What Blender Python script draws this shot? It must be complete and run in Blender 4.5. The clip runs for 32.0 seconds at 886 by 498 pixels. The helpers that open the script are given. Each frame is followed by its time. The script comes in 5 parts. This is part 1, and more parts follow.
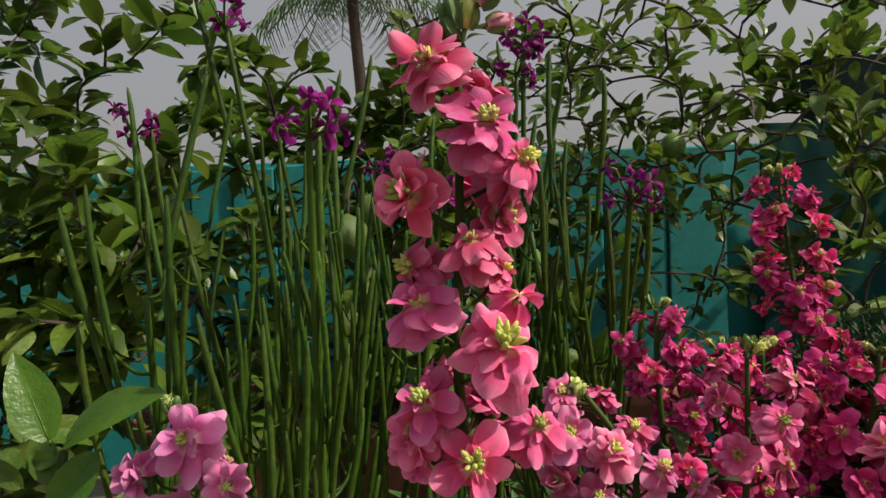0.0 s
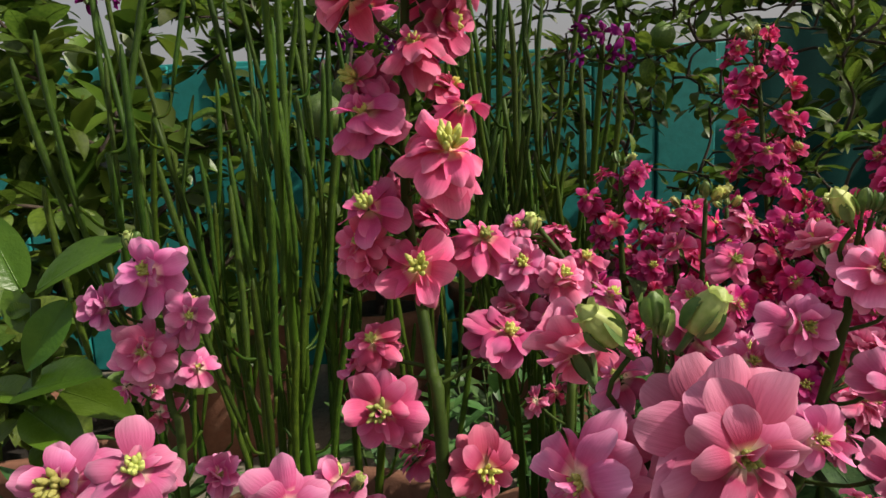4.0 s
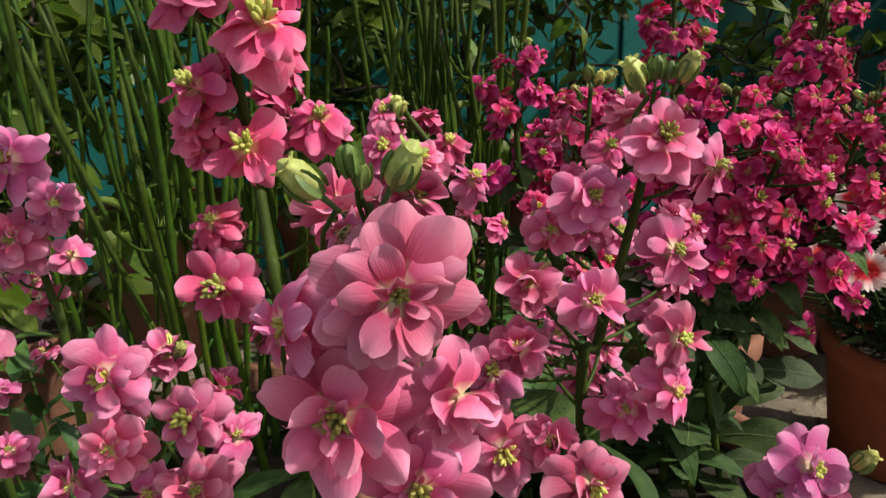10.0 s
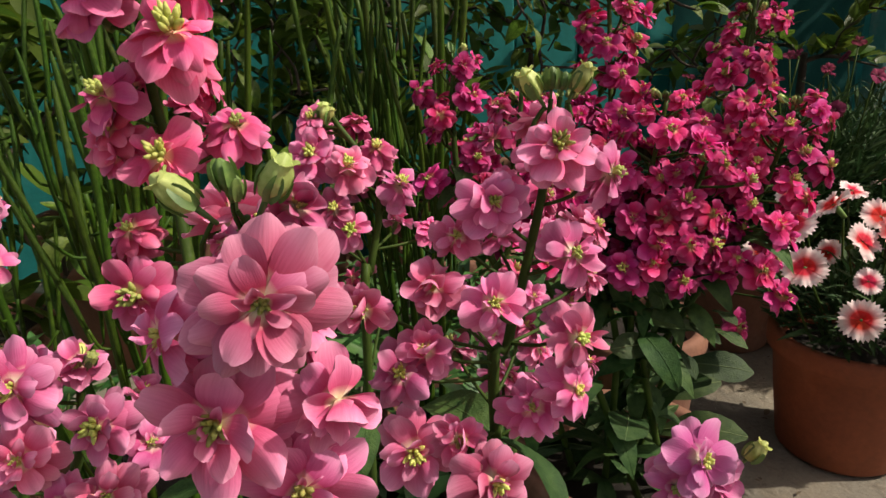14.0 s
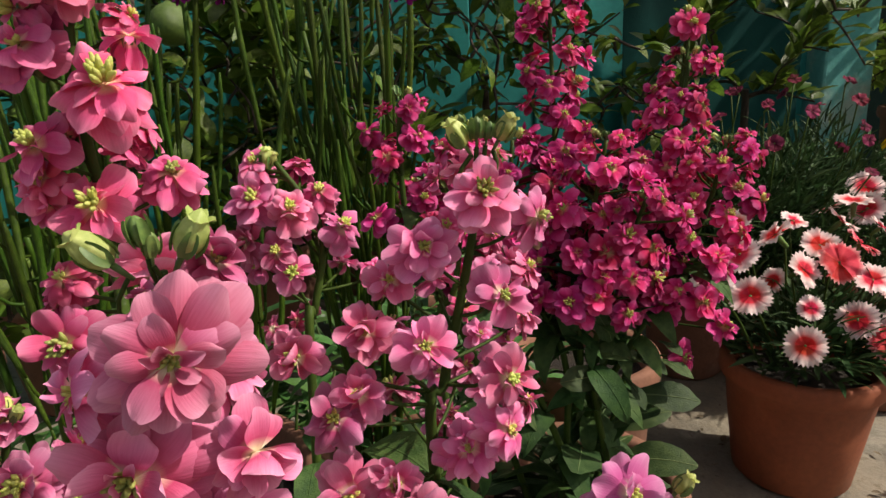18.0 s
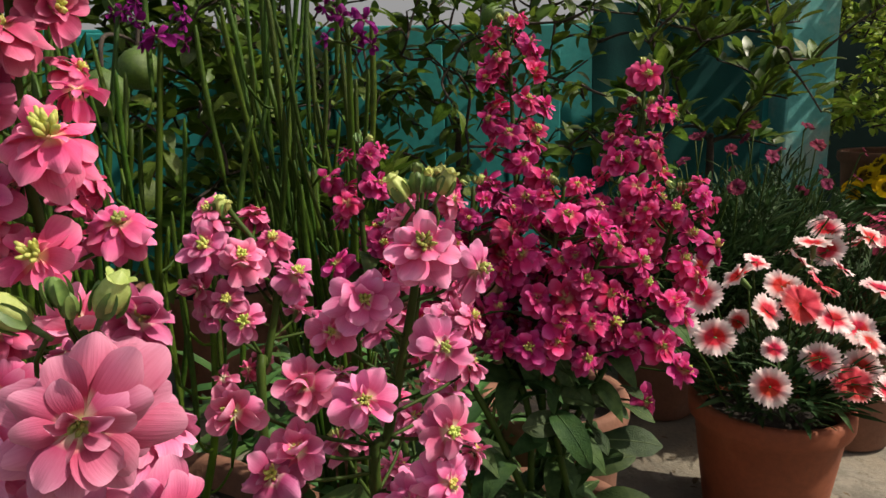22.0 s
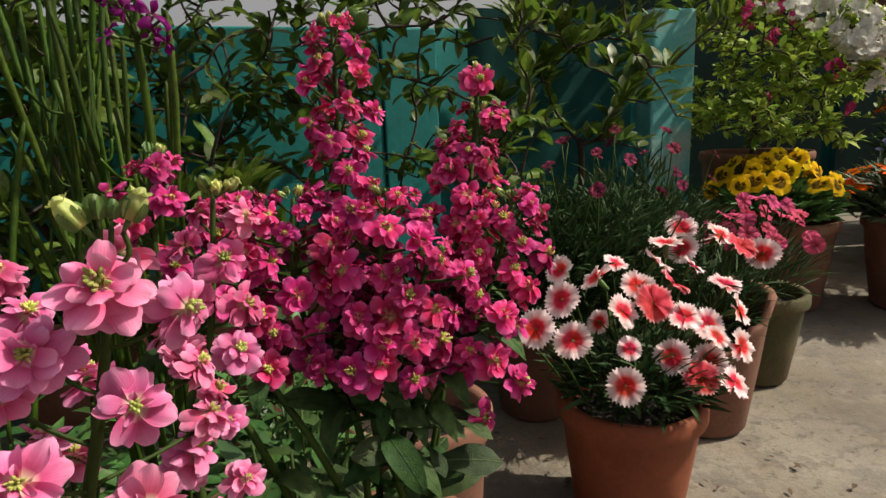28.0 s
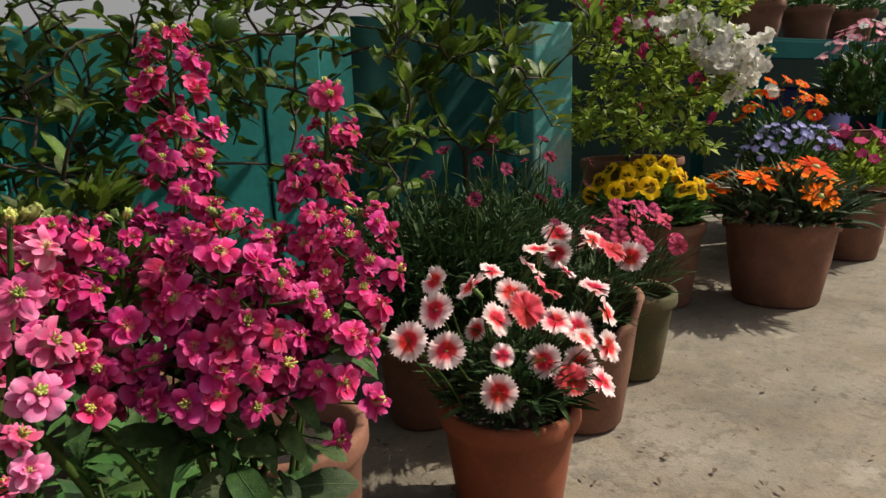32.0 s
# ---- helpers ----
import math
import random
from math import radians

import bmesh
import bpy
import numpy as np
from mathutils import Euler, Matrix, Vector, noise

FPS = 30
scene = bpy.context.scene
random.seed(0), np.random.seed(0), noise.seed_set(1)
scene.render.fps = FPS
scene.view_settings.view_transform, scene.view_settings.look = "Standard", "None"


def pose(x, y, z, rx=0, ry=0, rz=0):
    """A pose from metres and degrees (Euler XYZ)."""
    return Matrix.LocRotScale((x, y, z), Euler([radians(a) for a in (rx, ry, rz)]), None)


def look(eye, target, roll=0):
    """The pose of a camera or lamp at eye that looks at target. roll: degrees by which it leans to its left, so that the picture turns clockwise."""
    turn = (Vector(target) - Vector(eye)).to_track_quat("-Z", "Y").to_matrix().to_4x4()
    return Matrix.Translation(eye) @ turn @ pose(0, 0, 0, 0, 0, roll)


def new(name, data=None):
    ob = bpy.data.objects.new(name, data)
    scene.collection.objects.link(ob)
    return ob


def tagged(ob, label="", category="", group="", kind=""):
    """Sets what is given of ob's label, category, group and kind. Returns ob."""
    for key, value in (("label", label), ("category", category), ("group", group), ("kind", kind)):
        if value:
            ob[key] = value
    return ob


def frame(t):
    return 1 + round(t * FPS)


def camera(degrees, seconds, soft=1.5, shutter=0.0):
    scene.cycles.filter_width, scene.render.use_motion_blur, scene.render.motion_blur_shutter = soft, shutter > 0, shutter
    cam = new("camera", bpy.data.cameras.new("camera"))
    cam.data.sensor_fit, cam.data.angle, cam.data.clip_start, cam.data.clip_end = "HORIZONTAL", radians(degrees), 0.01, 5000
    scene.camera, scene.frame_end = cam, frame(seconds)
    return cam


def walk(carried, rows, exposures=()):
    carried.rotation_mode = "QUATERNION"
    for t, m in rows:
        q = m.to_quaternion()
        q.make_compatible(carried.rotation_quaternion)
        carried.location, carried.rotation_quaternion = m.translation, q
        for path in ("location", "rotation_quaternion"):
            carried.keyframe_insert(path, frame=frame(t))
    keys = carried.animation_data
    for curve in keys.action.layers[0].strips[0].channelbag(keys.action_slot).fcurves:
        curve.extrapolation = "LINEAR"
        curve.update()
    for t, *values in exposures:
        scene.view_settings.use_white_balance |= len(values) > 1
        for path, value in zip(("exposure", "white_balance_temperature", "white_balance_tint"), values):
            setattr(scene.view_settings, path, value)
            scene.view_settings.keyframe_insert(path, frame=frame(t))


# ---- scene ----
# seconds, eye (m), yaw, pitch and roll (degrees)
cam = camera(70.98, 32.0)
PATH = [
    (0.0, 0.0000, -0.0002, 0.6070, -0.01, -2.07, -2.33),
    (0.5, -0.0000, -0.0035, 0.5958, -0.09, -2.11, -2.28),
    (1.0, 0.0003, -0.0064, 0.5901, -0.09, -2.17, -2.24),
    (1.5, 0.0066, -0.0045, 0.5851, -0.08, -2.22, -2.36),
    (2.0, 0.0047, -0.0052, 0.5836, -0.16, -2.25, -2.34),
    (2.5, 0.0058, -0.0061, 0.5774, -0.15, -2.28, -2.44),
    (3.0, 0.0073, -0.0070, 0.5721, -0.24, -2.84, -2.45),
    (3.5, 0.0089, -0.0084, 0.5736, -0.24, -5.30, -2.45),
    (4.0, 0.0161, -0.0050, 0.5667, -0.30, -9.65, -2.43),
    (4.5, 0.0198, -0.0051, 0.5530, -0.14, -12.96, -2.53),
    (6.5, 0.0326, -0.0099, 0.5563, -0.02, -18.00, -3.14),
    (7.0, 0.0328, -0.0070, 0.5530, 0.06, -18.08, -3.31),
    (7.5, 0.0378, -0.0064, 0.5488, -0.30, -18.18, -3.03),
    (8.0, 0.0441, -0.0098, 0.5533, -0.43, -18.22, -2.86),
    (8.5, 0.0552, -0.0060, 0.5505, -0.50, -18.22, -2.76),
    (9.0, 0.0602, -0.0062, 0.5493, -0.73, -18.28, -2.76),
    (9.5, 0.0676, -0.0093, 0.5503, -1.06, -18.27, -2.76),
    (10.0, 0.0729, -0.0125, 0.5547, -1.37, -18.31, -2.79),
    (10.5, 0.0837, -0.0120, 0.5559, -1.73, -18.36, -2.82),
    (11.0, 0.0862, -0.0122, 0.5547, -2.11, -18.34, -2.82),
    (11.5, 0.0868, -0.0135, 0.5551, -2.37, -18.33, -2.81),
    (12.0, 0.0903, -0.0142, 0.5545, -2.68, -18.31, -2.79),
    (12.5, 0.0908, -0.0156, 0.5569, -3.05, -18.35, -2.75),
    (13.0, 0.0942, -0.0163, 0.5582, -3.39, -18.39, -2.69),
    (13.5, 0.0947, -0.0173, 0.5582, -3.74, -18.42, -2.68),
    (14.0, 0.0938, -0.0180, 0.5571, -4.14, -18.43, -2.64),
    (14.5, 0.0924, -0.0213, 0.5600, -4.66, -18.44, -2.68),
    (16.5, 0.1023, -0.0223, 0.5606, -6.38, -18.48, -2.69),
    (17.0, 0.1022, -0.0213, 0.5621, -6.78, -17.96, -2.57),
    (17.5, 0.1031, -0.0216, 0.5618, -7.21, -17.34, -2.69),
    (18.0, 0.1050, -0.0225, 0.5619, -7.56, -15.64, -2.67),
    (18.5, 0.1107, -0.0217, 0.5612, -8.07, -13.86, -2.54),
    (19.0, 0.1135, -0.0231, 0.5642, -8.26, -12.98, -2.43),
    (19.5, 0.1203, -0.0226, 0.5661, -8.50, -12.51, -2.32),
    (20.0, 0.1187, -0.0240, 0.5658, -8.84, -12.32, -2.29),
    (20.5, 0.1173, -0.0244, 0.5646, -9.12, -12.28, -2.24),
    (21.0, 0.1166, -0.0258, 0.5648, -9.36, -12.23, -2.23),
    (21.5, 0.1173, -0.0261, 0.5656, -9.57, -12.18, -2.19),
    (22.0, 0.1175, -0.0257, 0.5666, -9.71, -12.19, -2.16),
    (22.5, 0.1204, -0.0251, 0.5648, -10.03, -12.11, -2.22),
    (23.0, 0.1193, -0.0269, 0.5658, -10.38, -12.13, -2.17),
    (23.5, 0.1222, -0.0267, 0.5657, -10.83, -12.06, -2.14),
    (24.0, 0.1283, -0.0233, 0.5644, -11.65, -12.07, -2.14),
    (24.5, 0.1307, -0.0195, 0.5610, -12.48, -12.05, -2.16),
    (26.5, 0.1471, -0.0191, 0.5627, -15.20, -12.03, -2.06),
    (27.0, 0.1591, -0.0194, 0.5645, -15.97, -12.04, -2.11),
    (27.5, 0.1752, -0.0158, 0.5660, -17.06, -12.15, -2.15),
    (28.0, 0.1801, -0.0098, 0.5656, -18.73, -12.16, -2.21),
    (28.5, 0.1846, -0.0060, 0.5649, -20.78, -12.19, -2.16),
    (29.0, 0.1875, -0.0082, 0.5660, -22.46, -12.17, -2.05),
    (29.5, 0.1927, -0.0140, 0.5700, -23.71, -12.19, -1.95),
    (30.0, 0.2019, -0.0168, 0.5707, -24.63, -12.10, -1.91),
    (30.5, 0.2052, -0.0167, 0.5705, -25.42, -12.05, -1.92),
    (31.0, 0.2119, -0.0184, 0.5715, -26.23, -12.03, -1.95),
    (31.5, 0.2171, -0.0203, 0.5723, -26.97, -11.99, -1.97),
    (32.0, 0.2194, -0.0204, 0.5725, -27.65, -12.00, -1.98),
]


def aim(x, y, z, yaw, pitch, roll):
    a, p = radians(yaw), radians(pitch)
    way = Vector((-math.sin(a) * math.cos(p), math.cos(a) * math.cos(p), math.sin(p)))
    return look((x, y, z), Vector((x, y, z)) + way, roll)


walk(cam, [(t, aim(*row)) for t, *row in PATH])

# ---- light ----
SUN = Vector((0.66, -0.15, 0.73)).normalized()
world = bpy.data.worlds.new("sky")
scene.world = world
world.use_nodes = True
wn, wl = world.node_tree.nodes, world.node_tree.links
sky = wn.new("ShaderNodeTexSky")
sky.sky_type, sky.sun_disc = "NISHITA", False
sky.sun_elevation, sky.sun_rotation = math.asin(SUN.z), math.atan2(SUN.x, SUN.y)
sky.air_density, sky.dust_density, sky.ozone_density = 1.2, 9.0, 1.0
haze = wn.new("ShaderNodeMix")
haze.data_type, haze.inputs[0].default_value, haze.inputs[7].default_value = "RGBA", 0.45, (5.7, 5.3, 5.15, 1)
wl.new(sky.outputs[0], haze.inputs[6])
wl.new(haze.outputs[2], wn["Background"].inputs[0])
wn["Background"].inputs[1].default_value = 0.103
lamp = bpy.data.lights.new("sun", "SUN")
lamp.energy, lamp.angle, lamp.color = 5.0, radians(0.8), (1.0, 0.92, 0.77)
sun = new("sun", lamp)
sun.matrix_world = look(SUN * 20, (0, 0, 0))
scene.view_settings.exposure = -0.08


# ---- materials ----
def material(name, rough=0.6, metal=0.0):
    m = bpy.data.materials.new(name)
    m.use_nodes = True
    n, l = m.node_tree.nodes, m.node_tree.links
    b = n["Principled BSDF"]
    b.inputs["Roughness"].default_value, b.inputs["Metallic"].default_value = rough, metal
    return m, n, l, b


def noise_node(n, l, scale, detail=4.0, rough=0.55, coord="Object"):
    tc = n.new("ShaderNodeTexCoord")
    t = n.new("ShaderNodeTexNoise")
    t.inputs["Scale"].default_value, t.inputs["Detail"].default_value, t.inputs["Roughness"].default_value = scale, detail, rough
    l.new(tc.outputs[coord], t.inputs["Vector"])
    return t


def ramp(n, l, source, *stops):
    r = n.new("ShaderNodeValToRGB")
    while len(r.color_ramp.elements) < len(stops):
        r.color_ramp.elements.new(0.5)
    for e, (at, c) in zip(r.color_ramp.elements, stops):
        e.position, e.color = at, (*c, 1) if len(c) == 3 else c
    l.new(source, r.inputs[0])
    return r


def mix(n, l, fac, a, b, mode="MIX"):
    x = n.new("ShaderNodeMix")
    x.data_type, x.blend_type = "RGBA", mode
    for s, v in ((x.inputs[0], fac), (x.inputs[6], a), (x.inputs[7], b)):
        if isinstance(v, bpy.types.NodeSocket):
            l.new(v, s)
        elif isinstance(v, (int, float)):
            s.default_value = v
        else:
            s.default_value = (*v, 1)
    return x.outputs[2]


def bump(n, l, height, b, strength, distance):
    u = n.new("ShaderNodeBump")
    u.inputs["Strength"].default_value, u.inputs["Distance"].default_value = strength, distance
    l.new(height, u.inputs["Height"])
    l.new(u.outputs[0], b.inputs["Normal"])


def vary(n, l, colour, hue=0.02, value=0.25, islands=False):
    """Small differences in hue and brightness from piece to piece."""
    info = n.new("ShaderNodeNewGeometry" if islands else "ShaderNodeObjectInfo")
    out = info.outputs["Random Per Island" if islands else "Random"]
    h = n.new("ShaderNodeHueSaturation")
    for k, (lo, hi), s in (("Hue", (0.5 - hue, 0.5 + hue), 1.0), ("Value", (1 - value, 1 + value), 7.31)):
        mu = n.new("ShaderNodeMath")
        mu.operation = "MULTIPLY"
        mu.inputs[1].default_value = s
        l.new(out, mu.inputs[0])
        fr = n.new("ShaderNodeMath")
        fr.operation = "FRACT"
        l.new(mu.outputs[0], fr.inputs[0])
        mr = n.new("ShaderNodeMapRange")
        mr.inputs["To Min"].default_value, mr.inputs["To Max"].default_value = lo, hi
        l.new(fr.outputs[0], mr.inputs["Value"])
        l.new(mr.outputs[0], h.inputs[k])
    l.new(colour, h.inputs["Color"])
    return h.outputs[0]


def thin(m, n, l, b, colour, share):
    """Lets light through a thin petal or leaf."""
    t = n.new("ShaderNodeBsdfTranslucent")
    l.new(colour, t.inputs[0])
    x = n.new("ShaderNodeMixShader")
    x.inputs[0].default_value = share
    l.new(b.outputs[0], x.inputs[1])
    l.new(t.outputs[0], x.inputs[2])
    l.new(x.outputs[0], n["Material Output"].inputs[0])


def petal_material(name, base, heart, edge, reach=0.45, share=0.25, hue=0.012, value=0.2, rough=0.75, mottle=0.3):
    """Petals with a paler heart, an edge tone, fine veins and mottling; flowers are one unit across."""
    m, n, l, b = material(name, rough)
    tc = n.new("ShaderNodeTexCoord")
    ln = n.new("ShaderNodeVectorMath")
    ln.operation = "LENGTH"
    l.new(tc.outputs["Object"], ln.inputs[0])
    r = ramp(n, l, ln.outputs["Value"], (0.11, heart), (reach * 0.6, base), (reach, base), (0.5, edge))
    blot = noise_node(n, l, 5, 5)
    c = mix(n, l, ramp(n, l, blot.outputs[0], (0.35, (0, 0, 0)), (0.75, (mottle, mottle, mottle))).outputs[0], r.outputs[0], edge)
    way = n.new("ShaderNodeVectorMath")
    way.operation = "NORMALIZE"
    l.new(tc.outputs["Object"], way.inputs[0])
    streak = n.new("ShaderNodeTexNoise")
    streak.inputs["Scale"].default_value, streak.inputs["Detail"].default_value = 17, 3
    l.new(way.outputs[0], streak.inputs["Vector"])
    c = mix(n, l, 0.5, c, ramp(n, l, streak.outputs[0], (0.36, (0.80, 0.70, 0.74)), (0.6, (1, 1, 1))).outputs[0], "MULTIPLY")
    c = vary(n, l, c, hue, value)
    c = vary(n, l, c, 0.008, 0.22, True)
    l.new(c, b.inputs["Base Color"])
    b.inputs["Specular IOR Level"].default_value = 0.06
    vein = noise_node(n, l, 26, 3)
    bump(n, l, vein.outputs[0], b, 0.10, 0.02)
    thin(m, n, l, b, c, share)
    return m


def blade_material(name, claw, deep, blade, rim, share=0.18, hue=0.012, value=0.2, rough=0.7):
    """Stock petals: a pale claw, a deeper throat, a veined blade and a paler rim, by the length and width of each
    petal; throat and rim also paint in shading.
    """
    m, n, l, b = material(name, rough)
    uv = n.new("ShaderNodeUVMap")
    uv.uv_map = "blade"
    sep = n.new("ShaderNodeSeparateXYZ")
    l.new(uv.outputs[0], sep.inputs[0])
    # deep throat to pale rim: pigment, plus painted shade where petals overlap
    c = ramp(n, l, sep.outputs[0], (0.10, claw), (0.34, deep), (0.66, blade), (0.98, rim)).outputs[0]
    stretch = n.new("ShaderNodeMapping")
    stretch.inputs["Scale"].default_value = (1.6, 15, 1)
    l.new(uv.outputs[0], stretch.inputs[0])
    vein = n.new("ShaderNodeTexNoise")
    vein.inputs["Scale"].default_value, vein.inputs["Detail"].default_value = 1.0, 4
    l.new(stretch.outputs[0], vein.inputs["Vector"])
    c = mix(n, l, 0.6, c, ramp(n, l, vein.outputs[0], (0.36, (0.90, 0.78, 0.82)), (0.58, (1, 1, 1))).outputs[0], "MULTIPLY")
    blot = noise_node(n, l, 5, 5)
    c = mix(n, l, ramp(n, l, blot.outputs[0], (0.45, (0, 0, 0)), (0.75, (0.3, 0.3, 0.3))).outputs[0], c, rim)
    c = vary(n, l, c, hue, value)
    c = vary(n, l, c, 0.008, 0.16, True)
    l.new(c, b.inputs["Base Color"])
    b.inputs["Specular IOR Level"].default_value = 0.12
    bump(n, l, vein.outputs[0], b, 0.12, 0.02)
    thin(m, n, l, b, c, share)
    return m


def leaf_material(name, base, light, rough=0.4, share=0.25, scale=40, islands=False, value=0.3, spec=0.5, relief=0.55):
    m, n, l, b = material(name, rough)
    t = noise_node(n, l, scale, 5)
    c = ramp(n, l, t.outputs[0], (0.3, base), (0.75, light)).outputs[0]
    c = vary(n, l, c, 0.02, value, islands)
    l.new(c, b.inputs["Base Color"])
    b.inputs["Specular IOR Level"].default_value = spec
    bump(n, l, noise_node(n, l, scale * 6, 3).outputs[0], b, relief, 0.0012)
    thin(m, n, l, b, c, share)
    return m


def plain_material(name, stops, scale, rough=0.7, strength=0.4, distance=0.002, fine=None, coord="Object"):
    m, n, l, b = material(name, rough)
    t = noise_node(n, l, scale, 6, 0.6, coord)
    c = ramp(n, l, t.outputs[0], *stops).outputs[0]
    f = noise_node(n, l, fine or scale * 14, 4, 0.6, coord)
    c = mix(n, l, 0.35, c, ramp(n, l, f.outputs[0], (0.3, (0.45, 0.45, 0.45)), (0.7, (1, 1, 1))).outputs[0], "MULTIPLY")
    l.new(c, b.inputs["Base Color"])
    bump(n, l, f.outputs[0], b, strength, distance)
    return m


PINK = blade_material("pink petal", (0.84, 0.74, 0.54), (0.58, 0.075, 0.212), (0.67, 0.165, 0.345), (0.76, 0.320, 0.515))
CORAL = blade_material("coral pink petal", (0.82, 0.58, 0.38), (0.62, 0.058, 0.180), (0.71, 0.115, 0.285), (0.79, 0.250, 0.425))
MAGENTA = blade_material("magenta petal", (0.62, 0.40, 0.22), (0.46, 0.014, 0.108), (0.56, 0.030, 0.178), (0.66, 0.120, 0.33), hue=0.014, value=0.3)
VIOLET = blade_material("violet petal", (0.10, 0.01, 0.05), (0.11, 0.004, 0.08), (0.16, 0.006, 0.12), (0.26, 0.014, 0.23), value=0.35)
LILAC = blade_material("lilac pink petal", (0.84, 0.70, 0.56), (0.64, 0.10, 0.31), (0.70, 0.18, 0.41), (0.77, 0.34, 0.56))
PALE_PINK = petal_material("pale pink petal", (0.74, 0.24, 0.40), (0.88, 0.76, 0.58), (0.79, 0.36, 0.50))
CARNATION = petal_material("pale pink carnation petal", (0.86, 0.42, 0.43), (0.46, 0.008, 0.014), (0.89, 0.72, 0.71), 0.5, 0.25, 0.01, 0.12, mottle=0.05)
for e, p in zip(CARNATION.node_tree.nodes["Color Ramp"].color_ramp.elements, (0.06, 0.20, 0.28, 0.38)):
    e.position = p
CARNATION.node_tree.nodes["Color Ramp"].color_ramp.elements[1].color = (0.72, 0.028, 0.045, 1)
RED_CARNATION = petal_material("red carnation petal", (0.70, 0.060, 0.085), (0.42, 0.008, 0.012), (0.86, 0.50, 0.50), 0.36, 0.25, 0.01, 0.15, mottle=0.1)
ROSE = petal_material("deep rose carnation petal", (0.62, 0.08, 0.18), (0.25, 0.004, 0.03), (0.70, 0.22, 0.32))
DUSK = petal_material("dusky pink petal", (0.20, 0.025, 0.06), (0.06, 0.003, 0.015), (0.33, 0.12, 0.16), value=0.4)
YELLOW = petal_material("yellow pansy petal", (0.80, 0.52, 0.008), (0.03, 0.008, 0.006), (0.84, 0.60, 0.02), 0.5, 0.2)
for e, p in zip(YELLOW.node_tree.nodes["Color Ramp"].color_ramp.elements, (0.22, 0.29, 0.35, 0.5)):
    e.position = p
PLAIN_YELLOW = petal_material("plain yellow petal", (0.80, 0.52, 0.008), (0.70, 0.40, 0.006), (0.84, 0.60, 0.02), 0.5, 0.2)
ORANGE = petal_material("orange gazania petal", (0.88, 0.13, 0.003), (0.55, 0.05, 0.003), (0.90, 0.18, 0.004), 0.5, 0.25)
WHITE = petal_material("white bract", (0.86, 0.86, 0.82), (0.80, 0.84, 0.70), (0.88, 0.88, 0.86), share=0.3)
CERISE = petal_material("cerise bract", (0.62, 0.05, 0.22), (0.60, 0.10, 0.20), (0.68, 0.10, 0.32))
BLUE = petal_material("pale blue petal", (0.30, 0.32, 0.68), (0.5, 0.5, 0.7), (0.36, 0.38, 0.74))
STAMEN = leaf_material("yellow green flower heart", (0.50, 0.54, 0.09), (0.78, 0.78, 0.30), 0.5, 0.3, 6)
BUD = leaf_material("pale green bud", (0.36, 0.44, 0.09), (0.70, 0.74, 0.30), 0.5, 0.25, 3, relief=0.08)
SEPAL = leaf_material("green sepal", (0.08, 0.15, 0.04), (0.16, 0.24, 0.06), 0.5, 0.2, 4, relief=0.1)
STEM = plain_material("green stem", ((0.3, (0.022, 0.044, 0.008)), (0.75, (0.065, 0.105, 0.018))), 30, 0.55, 0.2, 0.001)
STEM.node_tree.nodes["Principled BSDF"].inputs["Specular IOR Level"].default_value = 0.15
POD = leaf_material("green seed pod", (0.021, 0.050, 0.004), (0.060, 0.110, 0.009), 0.5, 0.05, 25, spec=0.2)
LEAF = leaf_material("stock leaf", (0.022, 0.058, 0.016), (0.070, 0.128, 0.034), 0.6, 0.2, 7, spec=0.25)
SPOON = leaf_material("mottled stock leaf", (0.022, 0.050, 0.015), (0.066, 0.108, 0.034), 0.55, 0.2, 9, spec=0.3)
RIB = leaf_material("pale leaf rib", (0.10, 0.15, 0.05), (0.16, 0.22, 0.08), 0.55, 0.1, 20)
CITRUS = leaf_material("lime leaf", (0.058, 0.108, 0.013), (0.150, 0.225, 0.030), 0.38, 0.42, 12, value=0.45)
CITRUS_FILL = leaf_material("lime foliage", (0.048, 0.096, 0.012), (0.130, 0.205, 0.026), 0.4, 0.42, 12, True, 0.5)
YOUNG = leaf_material("glossy young citrus leaf", (0.060, 0.130, 0.010), (0.100, 0.190, 0.018), 0.34, 0.3, 2.5, value=0.25, spec=0.45)
GREY = leaf_material("grey green carnation leaf", (0.020, 0.047, 0.016), (0.064, 0.112, 0.040), 0.6, 0.15, 30, True, 0.4, 0.15)
PANSY = leaf_material("bedding leaf", (0.03, 0.085, 0.02), (0.08, 0.17, 0.04), 0.5, 0.2, 30, True, 0.4)
DUSTY = leaf_material("grey gazania leaf", (0.028, 0.058, 0.024), (0.075, 0.125, 0.055), 0.6, 0.15, 30, True, 0.35)
BOUG = leaf_material("bougainvillea leaf", (0.18, 0.28, 0.03), (0.40, 0.52, 0.09), 0.5, 0.42, 20, True, 0.5, 0.2)
BARK = plain_material("dark twig bark", ((0.3, (0.022, 0.014, 0.011)), (0.7, (0.085, 0.058, 0.042))), 40, 0.85, 0.8, 0.002)
LIME = leaf_material("green lime skin", (0.07, 0.13, 0.02), (0.13, 0.21, 0.035), 0.35, 0.0, 14)
SOIL = plain_material("dark potting soil", ((0.3, (0.012, 0.008, 0.006)), (0.7, (0.045, 0.032, 0.022))), 60, 0.95, 1.0, 0.006)
CLAY = plain_material("terracotta", ((0.25, (0.19, 0.046, 0.018)), (0.55, (0.28, 0.074, 0.028)), (0.8, (0.36, 0.125, 0.058))), 9, 0.8, 0.25, 0.001)
